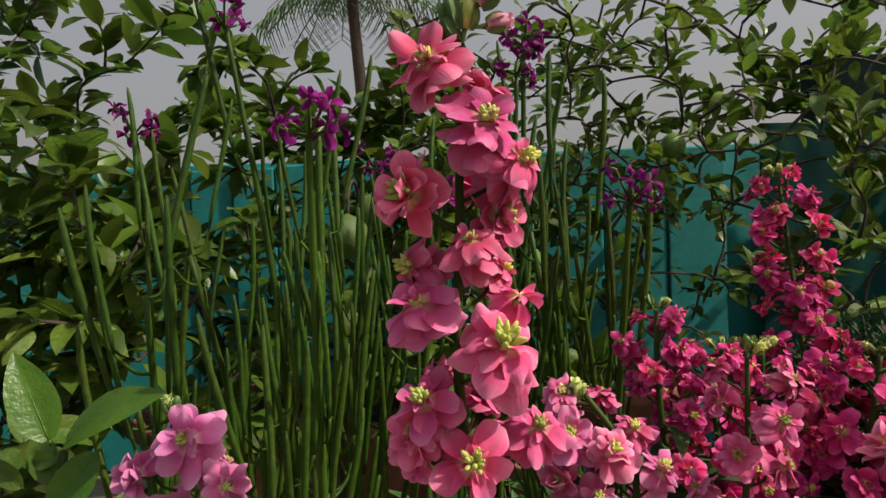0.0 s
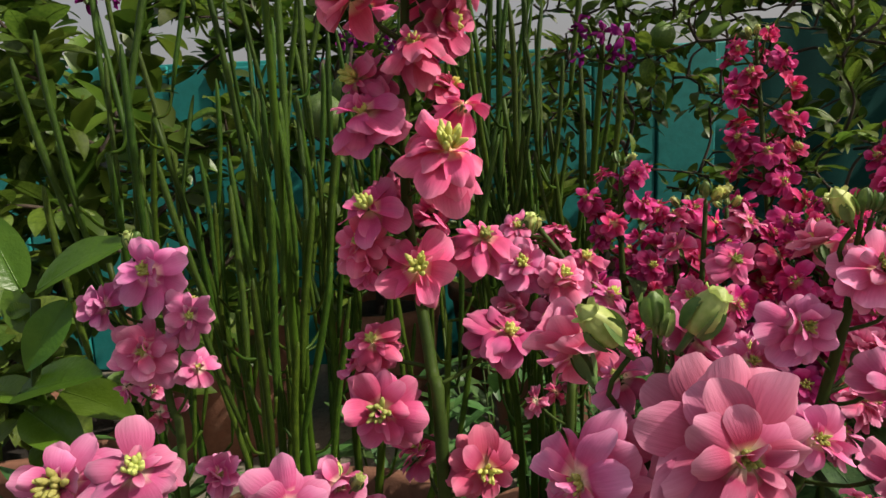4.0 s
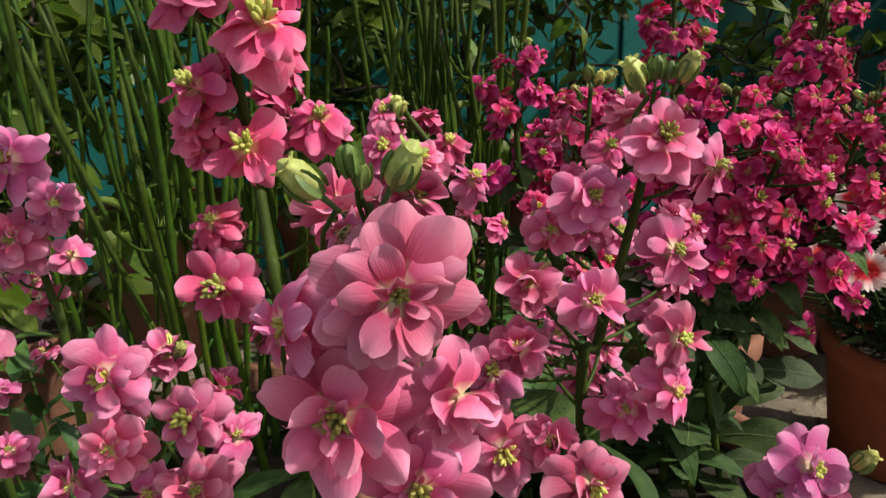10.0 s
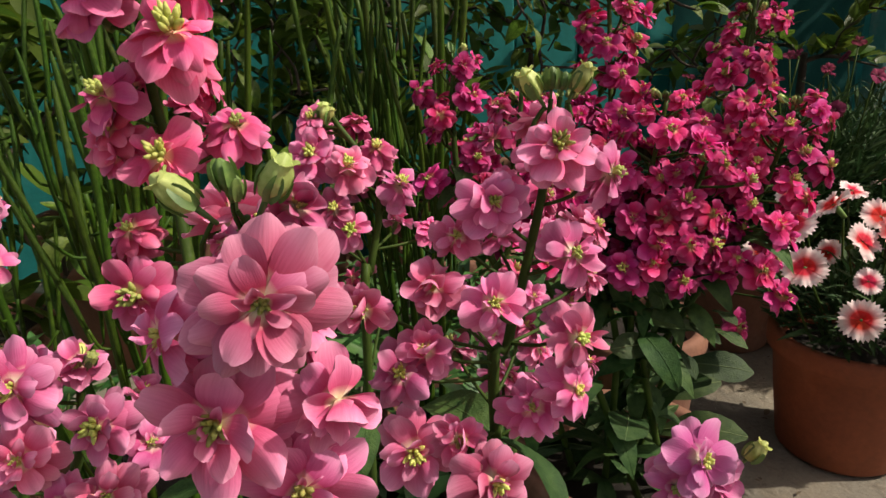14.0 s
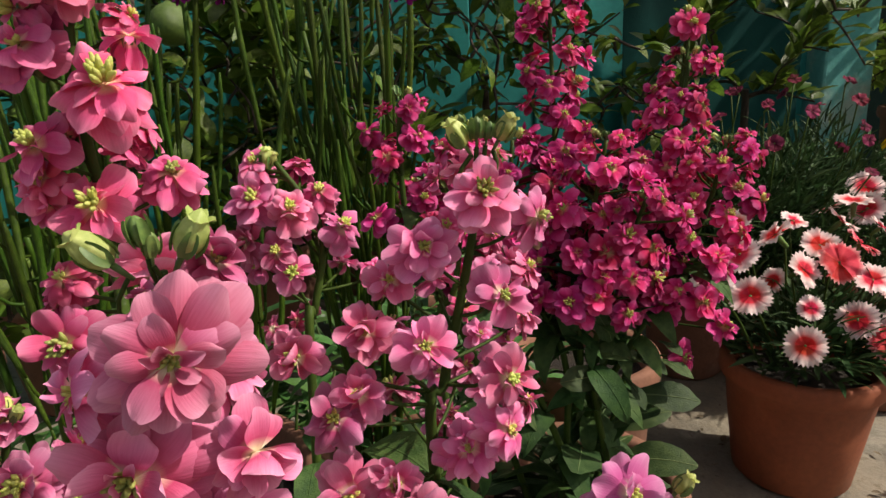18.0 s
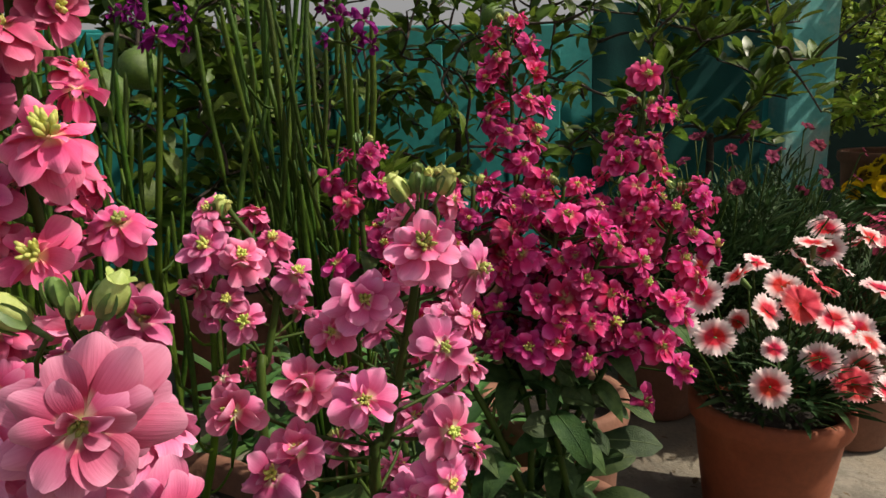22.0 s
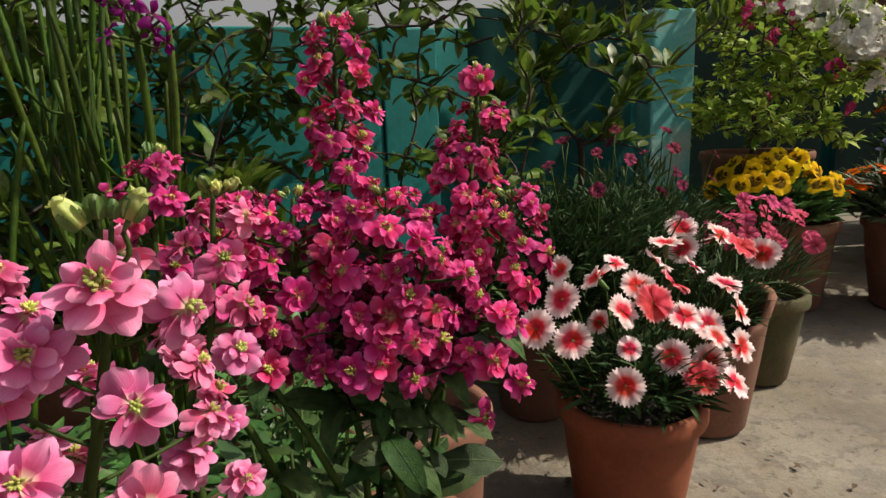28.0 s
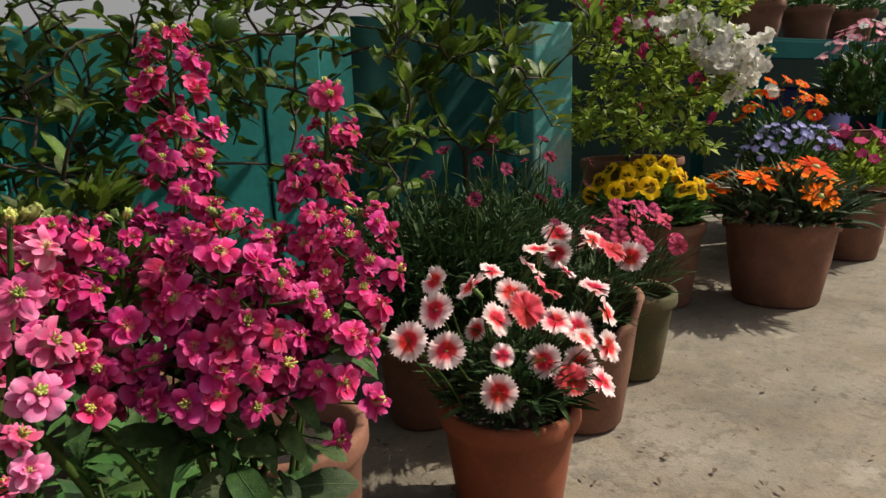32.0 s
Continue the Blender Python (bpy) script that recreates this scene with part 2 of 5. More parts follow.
OLD_CLAY = plain_material("weathered brown clay", ((0.25, (0.13, 0.058, 0.036)), (0.6, (0.24, 0.105, 0.065)), (0.85, (0.34, 0.22, 0.16))), 9, 0.85, 0.5, 0.002)
MOSS_CLAY = plain_material("mossy clay", ((0.3, (0.05, 0.06, 0.02)), (0.55, (0.11, 0.085, 0.035)), (0.8, (0.22, 0.12, 0.07))), 10, 0.9, 0.5, 0.002)
TEAL = plain_material("teal paint", ((0.25, (0.012, 0.20, 0.20)), (0.6, (0.02, 0.30, 0.29)), (0.85, (0.10, 0.42, 0.40))), 4, 0.6, 0.3, 0.002)
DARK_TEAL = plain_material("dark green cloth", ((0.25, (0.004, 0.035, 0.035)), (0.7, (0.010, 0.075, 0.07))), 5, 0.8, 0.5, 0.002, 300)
PALE_TEAL = plain_material("faded teal plaster", ((0.25, (0.06, 0.34, 0.34)), (0.5, (0.14, 0.46, 0.44)), (0.62, (0.36, 0.50, 0.44)), (0.8, (0.48, 0.44, 0.36))), 5, 0.8, 0.5, 0.003)
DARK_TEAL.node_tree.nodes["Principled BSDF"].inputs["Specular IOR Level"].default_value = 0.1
# near-black green: the shade beyond the plant stand, put into a surface colour
SHADE_BLACK = plain_material("near-black green for far shade", ((0.25, (0.004, 0.012, 0.011)), (0.7, (0.009, 0.024, 0.022))), 5, 0.9, 0.5, 0.002, 300)
MUTED = plain_material("dull teal paint", ((0.25, (0.004, 0.05, 0.055)), (0.7, (0.008, 0.092, 0.096))), 5, 0.8, 0.3, 0.002)
for m_ in (SHADE_BLACK, MUTED):
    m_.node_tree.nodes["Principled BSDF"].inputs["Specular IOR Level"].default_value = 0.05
NAVY = plain_material("blue plastic", ((0.3, (0.006, 0.014, 0.12)), (0.7, (0.012, 0.026, 0.2))), 6, 0.4, 0.1, 0.001)
TAN = plain_material("dry earth and dust", ((0.3, (0.20, 0.17, 0.13)), (0.7, (0.34, 0.30, 0.24))), 0.2, 0.95)


def concrete_material():
    m, n, l, b = material("worn concrete", 0.85)
    big = noise_node(n, l, 2.2, 8, 0.65)
    c = ramp(n, l, big.outputs[0], (0.30, (0.105, 0.086, 0.064)), (0.48, (0.205, 0.178, 0.140)), (0.68, (0.285, 0.255, 0.208))).outputs[0]
    mid = noise_node(n, l, 16, 6, 0.7)
    c = mix(n, l, ramp(n, l, mid.outputs[0], (0.57, (0, 0, 0)), (0.68, (0.6, 0.6, 0.6))).outputs[0], c, (0.105, 0.085, 0.062))
    pale = noise_node(n, l, 7, 5, 0.6)
    c = mix(n, l, ramp(n, l, pale.outputs[0], (0.6, (0, 0, 0)), (0.72, (0.6, 0.6, 0.6))).outputs[0], c, (0.40, 0.37, 0.31))
    scuff = noise_node(n, l, 45, 7, 0.75)
    c = mix(n, l, ramp(n, l, scuff.outputs[0], (0.56, (0, 0, 0)), (0.62, (0.7, 0.7, 0.7))).outputs[0], c, (0.10, 0.078, 0.055))
    warm = noise_node(n, l, 5, 6, 0.7)
    c = mix(n, l, ramp(n, l, warm.outputs[0], (0.45, (0, 0, 0)), (0.7, (0.55, 0.55, 0.55))).outputs[0], c, (0.26, 0.20, 0.13))
    warp = n.new("ShaderNodeVectorMath")
    warp.operation = "MULTIPLY_ADD"
    warp.inputs[1].default_value = (0.5, 0.5, 0.5)
    l.new(noise_node(n, l, 3.5, 6, 0.6).outputs["Color"], warp.inputs[0])
    l.new(n.new("ShaderNodeTexCoord").outputs["Object"], warp.inputs[2])
    crack = n.new("ShaderNodeTexVoronoi")
    crack.feature, crack.inputs["Scale"].default_value = "DISTANCE_TO_EDGE", 1.1
    l.new(warp.outputs[0], crack.inputs["Vector"])
    c = mix(n, l, ramp(n, l, crack.outputs["Distance"], (0.004, (0.30, 0.30, 0.30)), (0.012, (0, 0, 0))).outputs[0], c, (0.06, 0.048, 0.036))
    grey = noise_node(n, l, 11, 7, 0.75)
    c = mix(n, l, ramp(n, l, grey.outputs[0], (0.52, (0, 0, 0)), (0.60, (0.55, 0.55, 0.55))).outputs[0], c, (0.135, 0.122, 0.100))
    fine = noise_node(n, l, 190, 4, 0.6)
    c = mix(n, l, 0.4, c, ramp(n, l, fine.outputs[0], (0.3, (0.55, 0.55, 0.55)), (0.7, (1, 1, 1))).outputs[0], "MULTIPLY")
    l.new(c, b.inputs["Base Color"])
    both = n.new("ShaderNodeMath")
    both.operation = "ADD"
    l.new(mid.outputs[0], both.inputs[0])
    l.new(fine.outputs[0], both.inputs[1])
    bump(n, l, both.outputs[0], b, 0.5, 0.004)
    return m


CONCRETE = concrete_material()


# ---- mesh building ----
class Shape:
    """Gathers vertices and faces, each with a material slot."""

    def __init__(self):
        self.v, self.f, self.m, self.uv = [], [], [], []

    def add(self, verts, faces, slot=0, at=None, uv=None):
        k = len(self.v)
        self.uv += uv or [(0.5, 0.5)] * len(verts)
        self.v += [at @ Vector(p) for p in verts] if at is not None else [Vector(p) for p in verts]
        self.f += [tuple(i + k for i in face) for face in faces]
        self.m += [slot] * len(faces)
        return self

    def mesh(self, name, *materials, smooth=True):
        d = bpy.data.meshes.new(name)
        d.from_pydata(self.v, [], self.f)
        for x in materials:
            d.materials.append(x)
        d.polygons.foreach_set("material_index", self.m)
        d.polygons.foreach_set("use_smooth", [smooth] * len(self.f))
        if any(c != (0.5, 0.5) for c in self.uv):
            layer = d.uv_layers.new(name="blade")
            layer.data.foreach_set("uv", [x for face in self.f for i in face for x in self.uv[i]])
        d.update()
        return d


def part(name, data, parent=None, m=None, label=""):
    ob = new(name, data)
    if parent is not None:
        ob.parent = parent
    if m is not None:
        ob.matrix_basis = m
    return tagged(ob, label)


def thing(name, at, label, category, group="", kind=""):
    ob = new(name)
    ob.location, ob.empty_display_size = at, 0.05
    return tagged(ob, label, category, group, kind)


def grid_faces(rows, cols):
    return [(i * cols + j, i * cols + j + 1, (i + 1) * cols + j + 1, (i + 1) * cols + j) for i in range(rows - 1) for j in range(cols - 1)]


def petal(length, width, tilt, curl, cup, ruffle, rng, start=0.02, rows=7, cols=7, notch=0.13, blunt=0.55, claw=0.2):
    """A petal along +x that rises by tilt and bends by curl (radians)."""
    verts, x, z = [], start, 0.0
    ph, ph2 = rng.uniform(0, 6.3), rng.uniform(0, 6.3)
    for i in range(rows):
        u = i / (rows - 1)
        a = tilt + curl * u * u
        if i:
            x += math.cos(a) * length / (rows - 1)
            z += math.sin(a) * length / (rows - 1)
        w = width * (claw + (1 - claw) * math.sin(math.pi / 2 * min(1, u / blunt))) if u < blunt else width * math.sqrt(max(0.05, 1 - ((u - blunt) / (1.12 - blunt)) ** 2))
        for j in range(cols):
            v = 2 * j / (cols - 1) - 1
            wave = ruffle * u * math.sin(ph + 2.6 * v + 2 * u) + ruffle * 0.5 * u * u * math.sin(ph2 + 7 * v) + ruffle * 0.22 * u * u * math.sin(ph + ph2 + 13 * v)
            back = notch * length * u * u * (v * v + (0.28 if abs(v) < 0.2 else 0))
            lift = cup * w * v * v + wave
            verts.append((x - back * math.cos(a) - lift * math.sin(a), v * w, z - back * math.sin(a) + lift * math.cos(a)))
    return verts, grid_faces(rows, cols)


def tube(points, radii, sides=7, cap=True):
    """A round stem through points."""
    pts = [Vector(p) for p in points]
    verts, faces = [], []
    side = None
    for i, p in enumerate(pts):
        d = (pts[min(i + 1, len(pts) - 1)] - pts[max(i - 1, 0)]).normalized()
        if side is None:
            side = d.orthogonal().normalized()
        side = (side - d * side.dot(d)).normalized()
        other = d.cross(side)
        r = radii[i] if isinstance(radii, (list, tuple)) else radii
        verts += [p + r * (math.cos(a) * side + math.sin(a) * other) for a in (2 * math.pi * k / sides for k in range(sides))]
    for i in range(len(pts) - 1):
        for k in range(sides):
            a, b = i * sides + k, i * sides + (k + 1) % sides
            faces.append((a, b, b + sides, a + sides))
    if cap:
        faces += [tuple(range(sides))[::-1], tuple(range((len(pts) - 1) * sides, len(pts) * sides))]
    return verts, faces


def smooth_line(points, steps=4):
    """More points along a bent line."""
    p = [Vector(q) for q in points]
    out = []
    for i in range(len(p) - 1):
        a, b, c, d = p[max(i - 1, 0)], p[i], p[i + 1], p[min(i + 2, len(p) - 1)]
        for k in range(steps):
            t = k / steps
            out.append(0.5 * (2 * b + (c - a) * t + (2 * a - 5 * b + 4 * c - d) * t * t + (3 * b - a - 3 * c + d) * t ** 3))
    return out + [p[-1]]


def lathe(profile, sides=40, wobble=0.0, rng=None):
    verts, faces = [], []
    for r, z in profile:
        for k in range(sides):
            a = 2 * math.pi * k / sides
            q = r * (1 + (wobble * math.sin(2 * a + 1.3 * z * 20) if wobble else 0))
            verts.append((q * math.cos(a), q * math.sin(a), z))
    for i in range(len(profile) - 1):
        for k in range(sides):
            a, b = i * sides + k, i * sides + (k + 1) % sides
            faces.append((a, b, b + sides, a + sides))
    return verts, faces


def spin(a):
    return Matrix.Rotation(a, 4, "Z")


def facing(at, way, size, turn=0.0):
    """A pose whose z looks along way, at a size."""
    q = Vector(way).to_track_quat("Z", "Y").to_matrix().to_4x4()
    return Matrix.Translation(at) @ q @ spin(turn) @ Matrix.Scale(size, 4)


def box(x, y, z, sx, sy, sz, bevel=0.004):
    bm = bmesh.new()
    bmesh.ops.create_cube(bm, size=1, matrix=Matrix.LocRotScale((x, y, z), None, (sx, sy, sz)))
    if bevel:
        bmesh.ops.bevel(bm, geom=bm.edges[:], offset=bevel, segments=2, affect="EDGES", profile=0.6)
    bm.verts.index_update()
    verts, faces = [v.co.copy() for v in bm.verts], [tuple(v.index for v in f.verts) for f in bm.faces]
    bm.free()
    return verts, faces


# ---- setting ----
def slab(name, at, size, mat, label="", category="", bevel=0.004, parent=None, kind="structure"):
    ob = part(name, Shape().add(*box(0, 0, 0, *size, bevel)).mesh(name, mat, smooth=False), parent)
    ob.location = at
    return tagged(ob, label, category, "", kind) if parent is None else ob


slab("ground", (0, 0, -4.1), (3000, 3000, 0.2), TAN, "dusty open ground far below the terrace", "ground", 0)
floor_verts = []
N = 60
for i in range(N + 1):
    for j in range(N + 1):
        x, y = -4 + 9 * i / N, -4 + 9 * j / N
        floor_verts.append((x, y, 0.004 * (noise.noise((x * 1.3, y * 1.3, 0)) - 0.5) + 0.0015 * noise.noise((x * 7, y * 7, 3))))
fs = Shape().add(floor_verts, grid_faces(N + 1, N + 1))
fs.add(*box(0.5, 0.5, -0.12, 9, 9, 0.2, 0))
tagged(part("floor", fs.mesh("floor", CONCRETE)), "worn grey concrete terrace floor with stains", "floor", "", "structure")

# teal parapet behind the plants, with slightly stepped panels and a coping
wall = slab("wall_north", (-1.3, 1.66, 0.395), (5.36, 0.10, 0.79), TEAL, "low teal painted parapet wall behind the plants", "wall")
wr_ = random.Random(11)
x = -3.6
while x < 0.70:
    w = wr_.choice((0.11, 0.16, 0.22, 0.28))
    w = min(w, 0.72 - x)
    d = wr_.uniform(0.012, 0.05)
    pan = slab("panel", (x + w / 2 + 1.3, -0.05 - d / 2, 0.0 - wr_.uniform(0.0, 0.012)), (w - 0.004, d, 0.78), TEAL, bevel=0.004, parent=wall)
    x += w
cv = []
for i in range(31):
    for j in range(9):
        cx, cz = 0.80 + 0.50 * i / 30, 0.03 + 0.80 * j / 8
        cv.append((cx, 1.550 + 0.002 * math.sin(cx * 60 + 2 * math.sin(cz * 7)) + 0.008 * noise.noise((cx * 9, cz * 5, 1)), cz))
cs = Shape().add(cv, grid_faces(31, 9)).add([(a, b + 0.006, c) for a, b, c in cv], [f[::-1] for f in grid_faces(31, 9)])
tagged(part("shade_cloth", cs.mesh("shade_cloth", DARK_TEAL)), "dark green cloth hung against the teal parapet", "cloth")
slab("pillar", (1.435, 1.62, 0.42), (0.15, 0.16, 0.84), PALE_TEAL, "faded teal plaster pillar with a peeling foot", "pillar", 0.008)
slab("wall_west", (-3.95, -0.2, 0.4), (0.10, 3.8, 0.8), TEAL, "low teal painted parapet wall", "wall")
slab("wall_south", (0.5, -3.9, 0.4), (8.9, 0.10, 0.8), TEAL, "low teal painted parapet wall", "wall")
slab("wall_east", (4.9, -0.5, 0.4), (0.10, 6.7, 0.8), TEAL, "low teal painted parapet wall", "wall")


# ---- flowers and leaves ----
def broad_petal(length, half, tilt, curl, cup, ruffle, rng, rows=10, cols=9):
    """A rounded petal on a narrow claw along +x, rising by tilt and bending by curl (radians)."""
    verts, x, z = [], 0.02, 0.0
    ph, ph2, dent = rng.uniform(0, 6.3), rng.uniform(0, 6.3), rng.uniform(0.0, 0.05)
    skew, twist = rng.uniform(-0.14, 0.14), rng.uniform(-0.5, 0.5)
    for i in range(rows):
        u = i / (rows - 1)
        a = tilt + curl * u ** 1.5
        if i:
            x += math.cos(a) * length / (rows - 1)
            z += math.sin(a) * length / (rows - 1)
        if u < 0.66:
            w = half * (0.22 + 0.78 * math.sin(math.pi / 2 * u / 0.66) ** 1.15)
        else:
            w = half * math.sqrt(max(0.0, 1 - ((u - 0.66) / 0.50) ** 2))
        for j in range(cols):
            v = 2 * j / (cols - 1) - 1
            wave = ruffle * u * (math.sin(ph + 2.0 * v + 2 * u) + 0.35 * u * math.sin(ph2 + 4.5 * v))
            back = length * u ** 4 * (0.15 * v * v + dent * (1 - min(1, abs(v) * 2.5)))
            lift = cup * w * v * v + wave + twist * u * v * w
            verts.append((x - back * math.cos(a) - lift * math.sin(a), v * w + skew * length * u * u, z - back * math.sin(a) + lift * math.cos(a)))
    return verts, grid_faces(rows, cols)


def flower_mesh(name, mat, rings, seed, single=False):
    """A flower one unit across that looks along z. rings: petals, length, half width, tilt, curl, base height, cup, ruffle."""
    rng, s = random.Random(seed), Shape()
    for n, length, half, tilt, curl, up, cup, ruffle in rings:
        off = rng.uniform(0, 6.3)
        for k in range(n):
            a = off + 2 * math.pi * k / n + rng.uniform(-0.3, 0.3)
            sc = rng.uniform(0.82, 1.12)
            odd = rng.random()
            lift, roll = (rng.uniform(0.3, 0.7), rng.uniform(0.2, 0.9)) if odd < 0.14 and n < 8 else (-0.35, -0.5) if odd > 0.88 and n < 8 else (0, 0)
            verts, faces = broad_petal(length * sc, half * sc * rng.uniform(0.85, 1.1), tilt + lift + rng.uniform(-0.3, 0.3), curl + roll + rng.uniform(-0.5, 0.4), cup + rng.uniform(-0.3, 0.45), ruffle * rng.uniform(0.8, 2.4), rng)
            s.add(verts, faces, 0, Matrix.Translation((0, 0, up + rng.uniform(-0.012, 0.012))) @ spin(a), [(i / 9, j / 8) for i in range(10) for j in range(9)])
    if not single:
        s.add(*tube([(0, 0, -0.30), (0, 0, -0.22), (0, 0, -0.10), (0, 0, 0.02)], [0.025, 0.05, 0.06, 0.045], 7), 1)
        for k in range(4):
            pv, pf = petal(0.24, 0.05, 1.25, 0.2, -0.3, 0.005, rng, 0.035, 5, 4, 0.1, 0.4, 0.5)
            s.add(pv, pf, 1, Matrix.Translation((0, 0, -0.22)) @ spin(k * 1.571 + 0.4))
    return s.mesh(name, mat, SEPAL)


# open to the front, drooping all round, cupped, wilted, very full, with few petals
FACE = ((8, 0.47, 0.150, -0.25, -0.35, 0.0, -0.3, 0.022), (7, 0.43, 0.145, 0.12, -0.50, 0.07, -0.25, 0.022), (5, 0.32, 0.105, 0.50, -0.70, 0.11, -0.1, 0.02), (5, 0.17, 0.040, 0.90, -0.2, 0.10, 0.5, 0.01))
DOME = ((8, 0.50, 0.150, -0.50, -0.9, 0.0, -0.25, 0.025), (7, 0.48, 0.145, -0.10, -1.0, 0.07, -0.25, 0.025), (6, 0.41, 0.125, 0.30, -1.1, 0.12, -0.1, 0.025), (5, 0.22, 0.050, 0.80, -0.5, 0.11, 0.4, 0.01))
CUP = ((7, 0.47, 0.165, 0.0, 0.2, 0.0, 0.4, 0.028), (6, 0.43, 0.150, 0.40, 0.1, 0.05, 0.4, 0.028), (4, 0.32, 0.100, 0.80, -0.2, 0.07, 0.4, 0.02))
WILTED = ((6, 0.52, 0.130, -0.95, -0.6, 0.0, 0.5, 0.05), (5, 0.46, 0.120, -0.6, -0.9, 0.02, 0.5, 0.05), (4, 0.26, 0.07, 0.3, -0.9, 0.03, 0.4, 0.03))
BIG = ((9, 0.49, 0.155, -0.45, -0.35, 0.0, -0.35, 0.012), (8, 0.48, 0.150, -0.10, -0.45, 0.08, -0.35, 0.012), (8, 0.40, 0.125, 0.20, -0.60, 0.15, -0.3, 0.014), (8, 0.29, 0.085, 0.48, -0.8, 0.19, -0.1, 0.014), (5, 0.19, 0.045, 0.90, -0.3, 0.18, 0.5, 0.01))
SPARSE = ((6, 0.49, 0.170, -0.22, -0.45, 0.0, -0.25, 0.03), (5, 0.42, 0.140, 0.20, -0.6, 0.05, 0.35, 0.028), (4, 0.22, 0.05, 0.8, -0.3, 0.07, 0.4, 0.02))


def flower_set(name, mat, seed):
    return [flower_mesh(name, mat, r, seed + 17 * k) for k, r in enumerate((FACE, DOME, CUP, WILTED, BIG, SPARSE, FACE, DOME))]


def heart_mesh(seed, tall=0.16):
    """A tuft of yellow-green finger-like leaflets in a flower's middle."""
    rng, s = random.Random(seed), Shape()
    for k in range(11):
        a = k * 2.4 + rng.uniform(-0.3, 0.3)
        q = math.sqrt((k + 0.3) / 11)
        lean, h = 0.10 + 0.6 * q + rng.uniform(-0.15, 0.15), tall * rng.uniform(0.7, 1.15)
        d = Vector((math.sin(lean) * math.cos(a), math.sin(lean) * math.sin(a), math.cos(lean)))
        p = Vector((0.03 * q * math.cos(a), 0.03 * q * math.sin(a), 0.075))
        e = p + d * h * 0.6 + Vector((0, 0, 0.015))
        s.add(*tube([p, p + d * h * 0.3, e, e + (d + Vector((0, 0, rng.uniform(-0.2, 0.6)))).normalized() * h * 0.4], [0.012, 0.020, 0.024, 0.010], 6))
    return s.mesh("heart", STAMEN)


HEARTS = [heart_mesh(s, h) for s, h in ((1, 0.10), (2, 0.13), (3, 0.085))]
SETS = {"pink": flower_set("flower", PINK, 10), "coral": flower_set("flower", CORAL, 20), "magenta": flower_set("flower", MAGENTA, 30), "lilac": flower_set("flower", LILAC, 50)}
ANY_KIND = (0, 0, 1, 1, 2, 5, 6, 7, 7)
VIOLETS = [flower_mesh("flower", VIOLET, ((4, 0.50, 0.13, 0.1, -1.1, 0.0, 0.2, 0.03), (3, 0.36, 0.10, 0.6, -0.9, 0.02, 0.2, 0.03)), 40 + k) for k in range(4)]


def bud_mesh(seed, tip, skin=None):
    rng, s = random.Random(seed), Shape()
    prof = [(0.12, 0), (0.22, 0.08), (0.28, 0.25), (0.29, 0.45), (0.25, 0.65), (0.17, 0.82), (0.07, 0.93), (0.0, 0.96)]
    verts, faces = lathe(prof, 20)
    verts = [(p[0] * (1 + 0.13 * math.sin(5 * math.atan2(p[1], p[0]) + 2.5 * p[2])), p[1] * (1 + 0.13 * math.sin(5 * math.atan2(p[1], p[0]) + 2.5 * p[2])), p[2]) for p in verts]
    s.add(verts, faces, 0 if tip else 1)
    for k in range(4):
        a = k * math.pi / 2 + rng.uniform(-0.1, 0.1)
        pv, pf = petal(0.62 if tip else 0.92, 0.17, 1.30, 0.45, -0.4, 0.015, rng, 0.21, 6, 5, 0.05, 0.45, 0.5)
        s.add(pv, pf, 1, spin(a))
    if tip:
        for k in range(5):
            pv, pf = petal(0.36, 0.13, 1.25, -0.7, 0.2, 0.03, rng, 0.10, 5, 5)
            s.add(pv, pf, 0, Matrix.Translation((0, 0, 0.60)) @ spin(k * 1.256 + 0.3))
    s.add(*tube([(0, 0, -0.5), (0, 0, 0.02)], [0.05, 0.08], 6), 1)
    return s.mesh("bud", skin or BUD, SEPAL)


BUDS = [bud_mesh(1, True), bud_mesh(2, True), bud_mesh(3, False)]


def leaf_mesh(length, width, fold, droop, mat, seed=0, rows=8, cols=5, wave=0.05, stalk=0.12, name="leaf"):
    """A leaf along +x with a folded midrib, bending down towards its tip."""
    rng, verts, x, z = random.Random(seed), [], 0.0, 0.0
    ph = rng.uniform(0, 6.3)
    for i in range(rows):
        u = i / (rows - 1)
        a = -droop * u
        if i:
            x += math.cos(a) * length / (rows - 1)
            z += math.sin(a) * length / (rows - 1)
        w = width / 2 * max(0.05, math.sin(math.pi * min(1, 0.06 + 0.94 * u ** 0.85)) ** 0.8)
        for j in range(cols):
            v = 2 * j / (cols - 1) - 1
            verts.append((x, v * w, z + fold * abs(v) * w + wave * width * math.sin(ph + 7 * u + 2 * v) * v * v))
    s = Shape().add(verts, grid_faces(rows, cols))
    if stalk:
        s.add(*tube([(-stalk * length, 0, -0.03 * length), (0, 0, 0.001)], length * 0.018, 5))
        mid = [(verts[i * cols + cols // 2][0], 0, verts[i * cols + cols // 2][2] - 0.004 * length) for i in range(rows)]
        s.add(*tube(mid, [length * 0.014 * (1 - 0.8 * i / (rows - 1)) for i in range(rows)], 4))
    return s.mesh(name, mat)


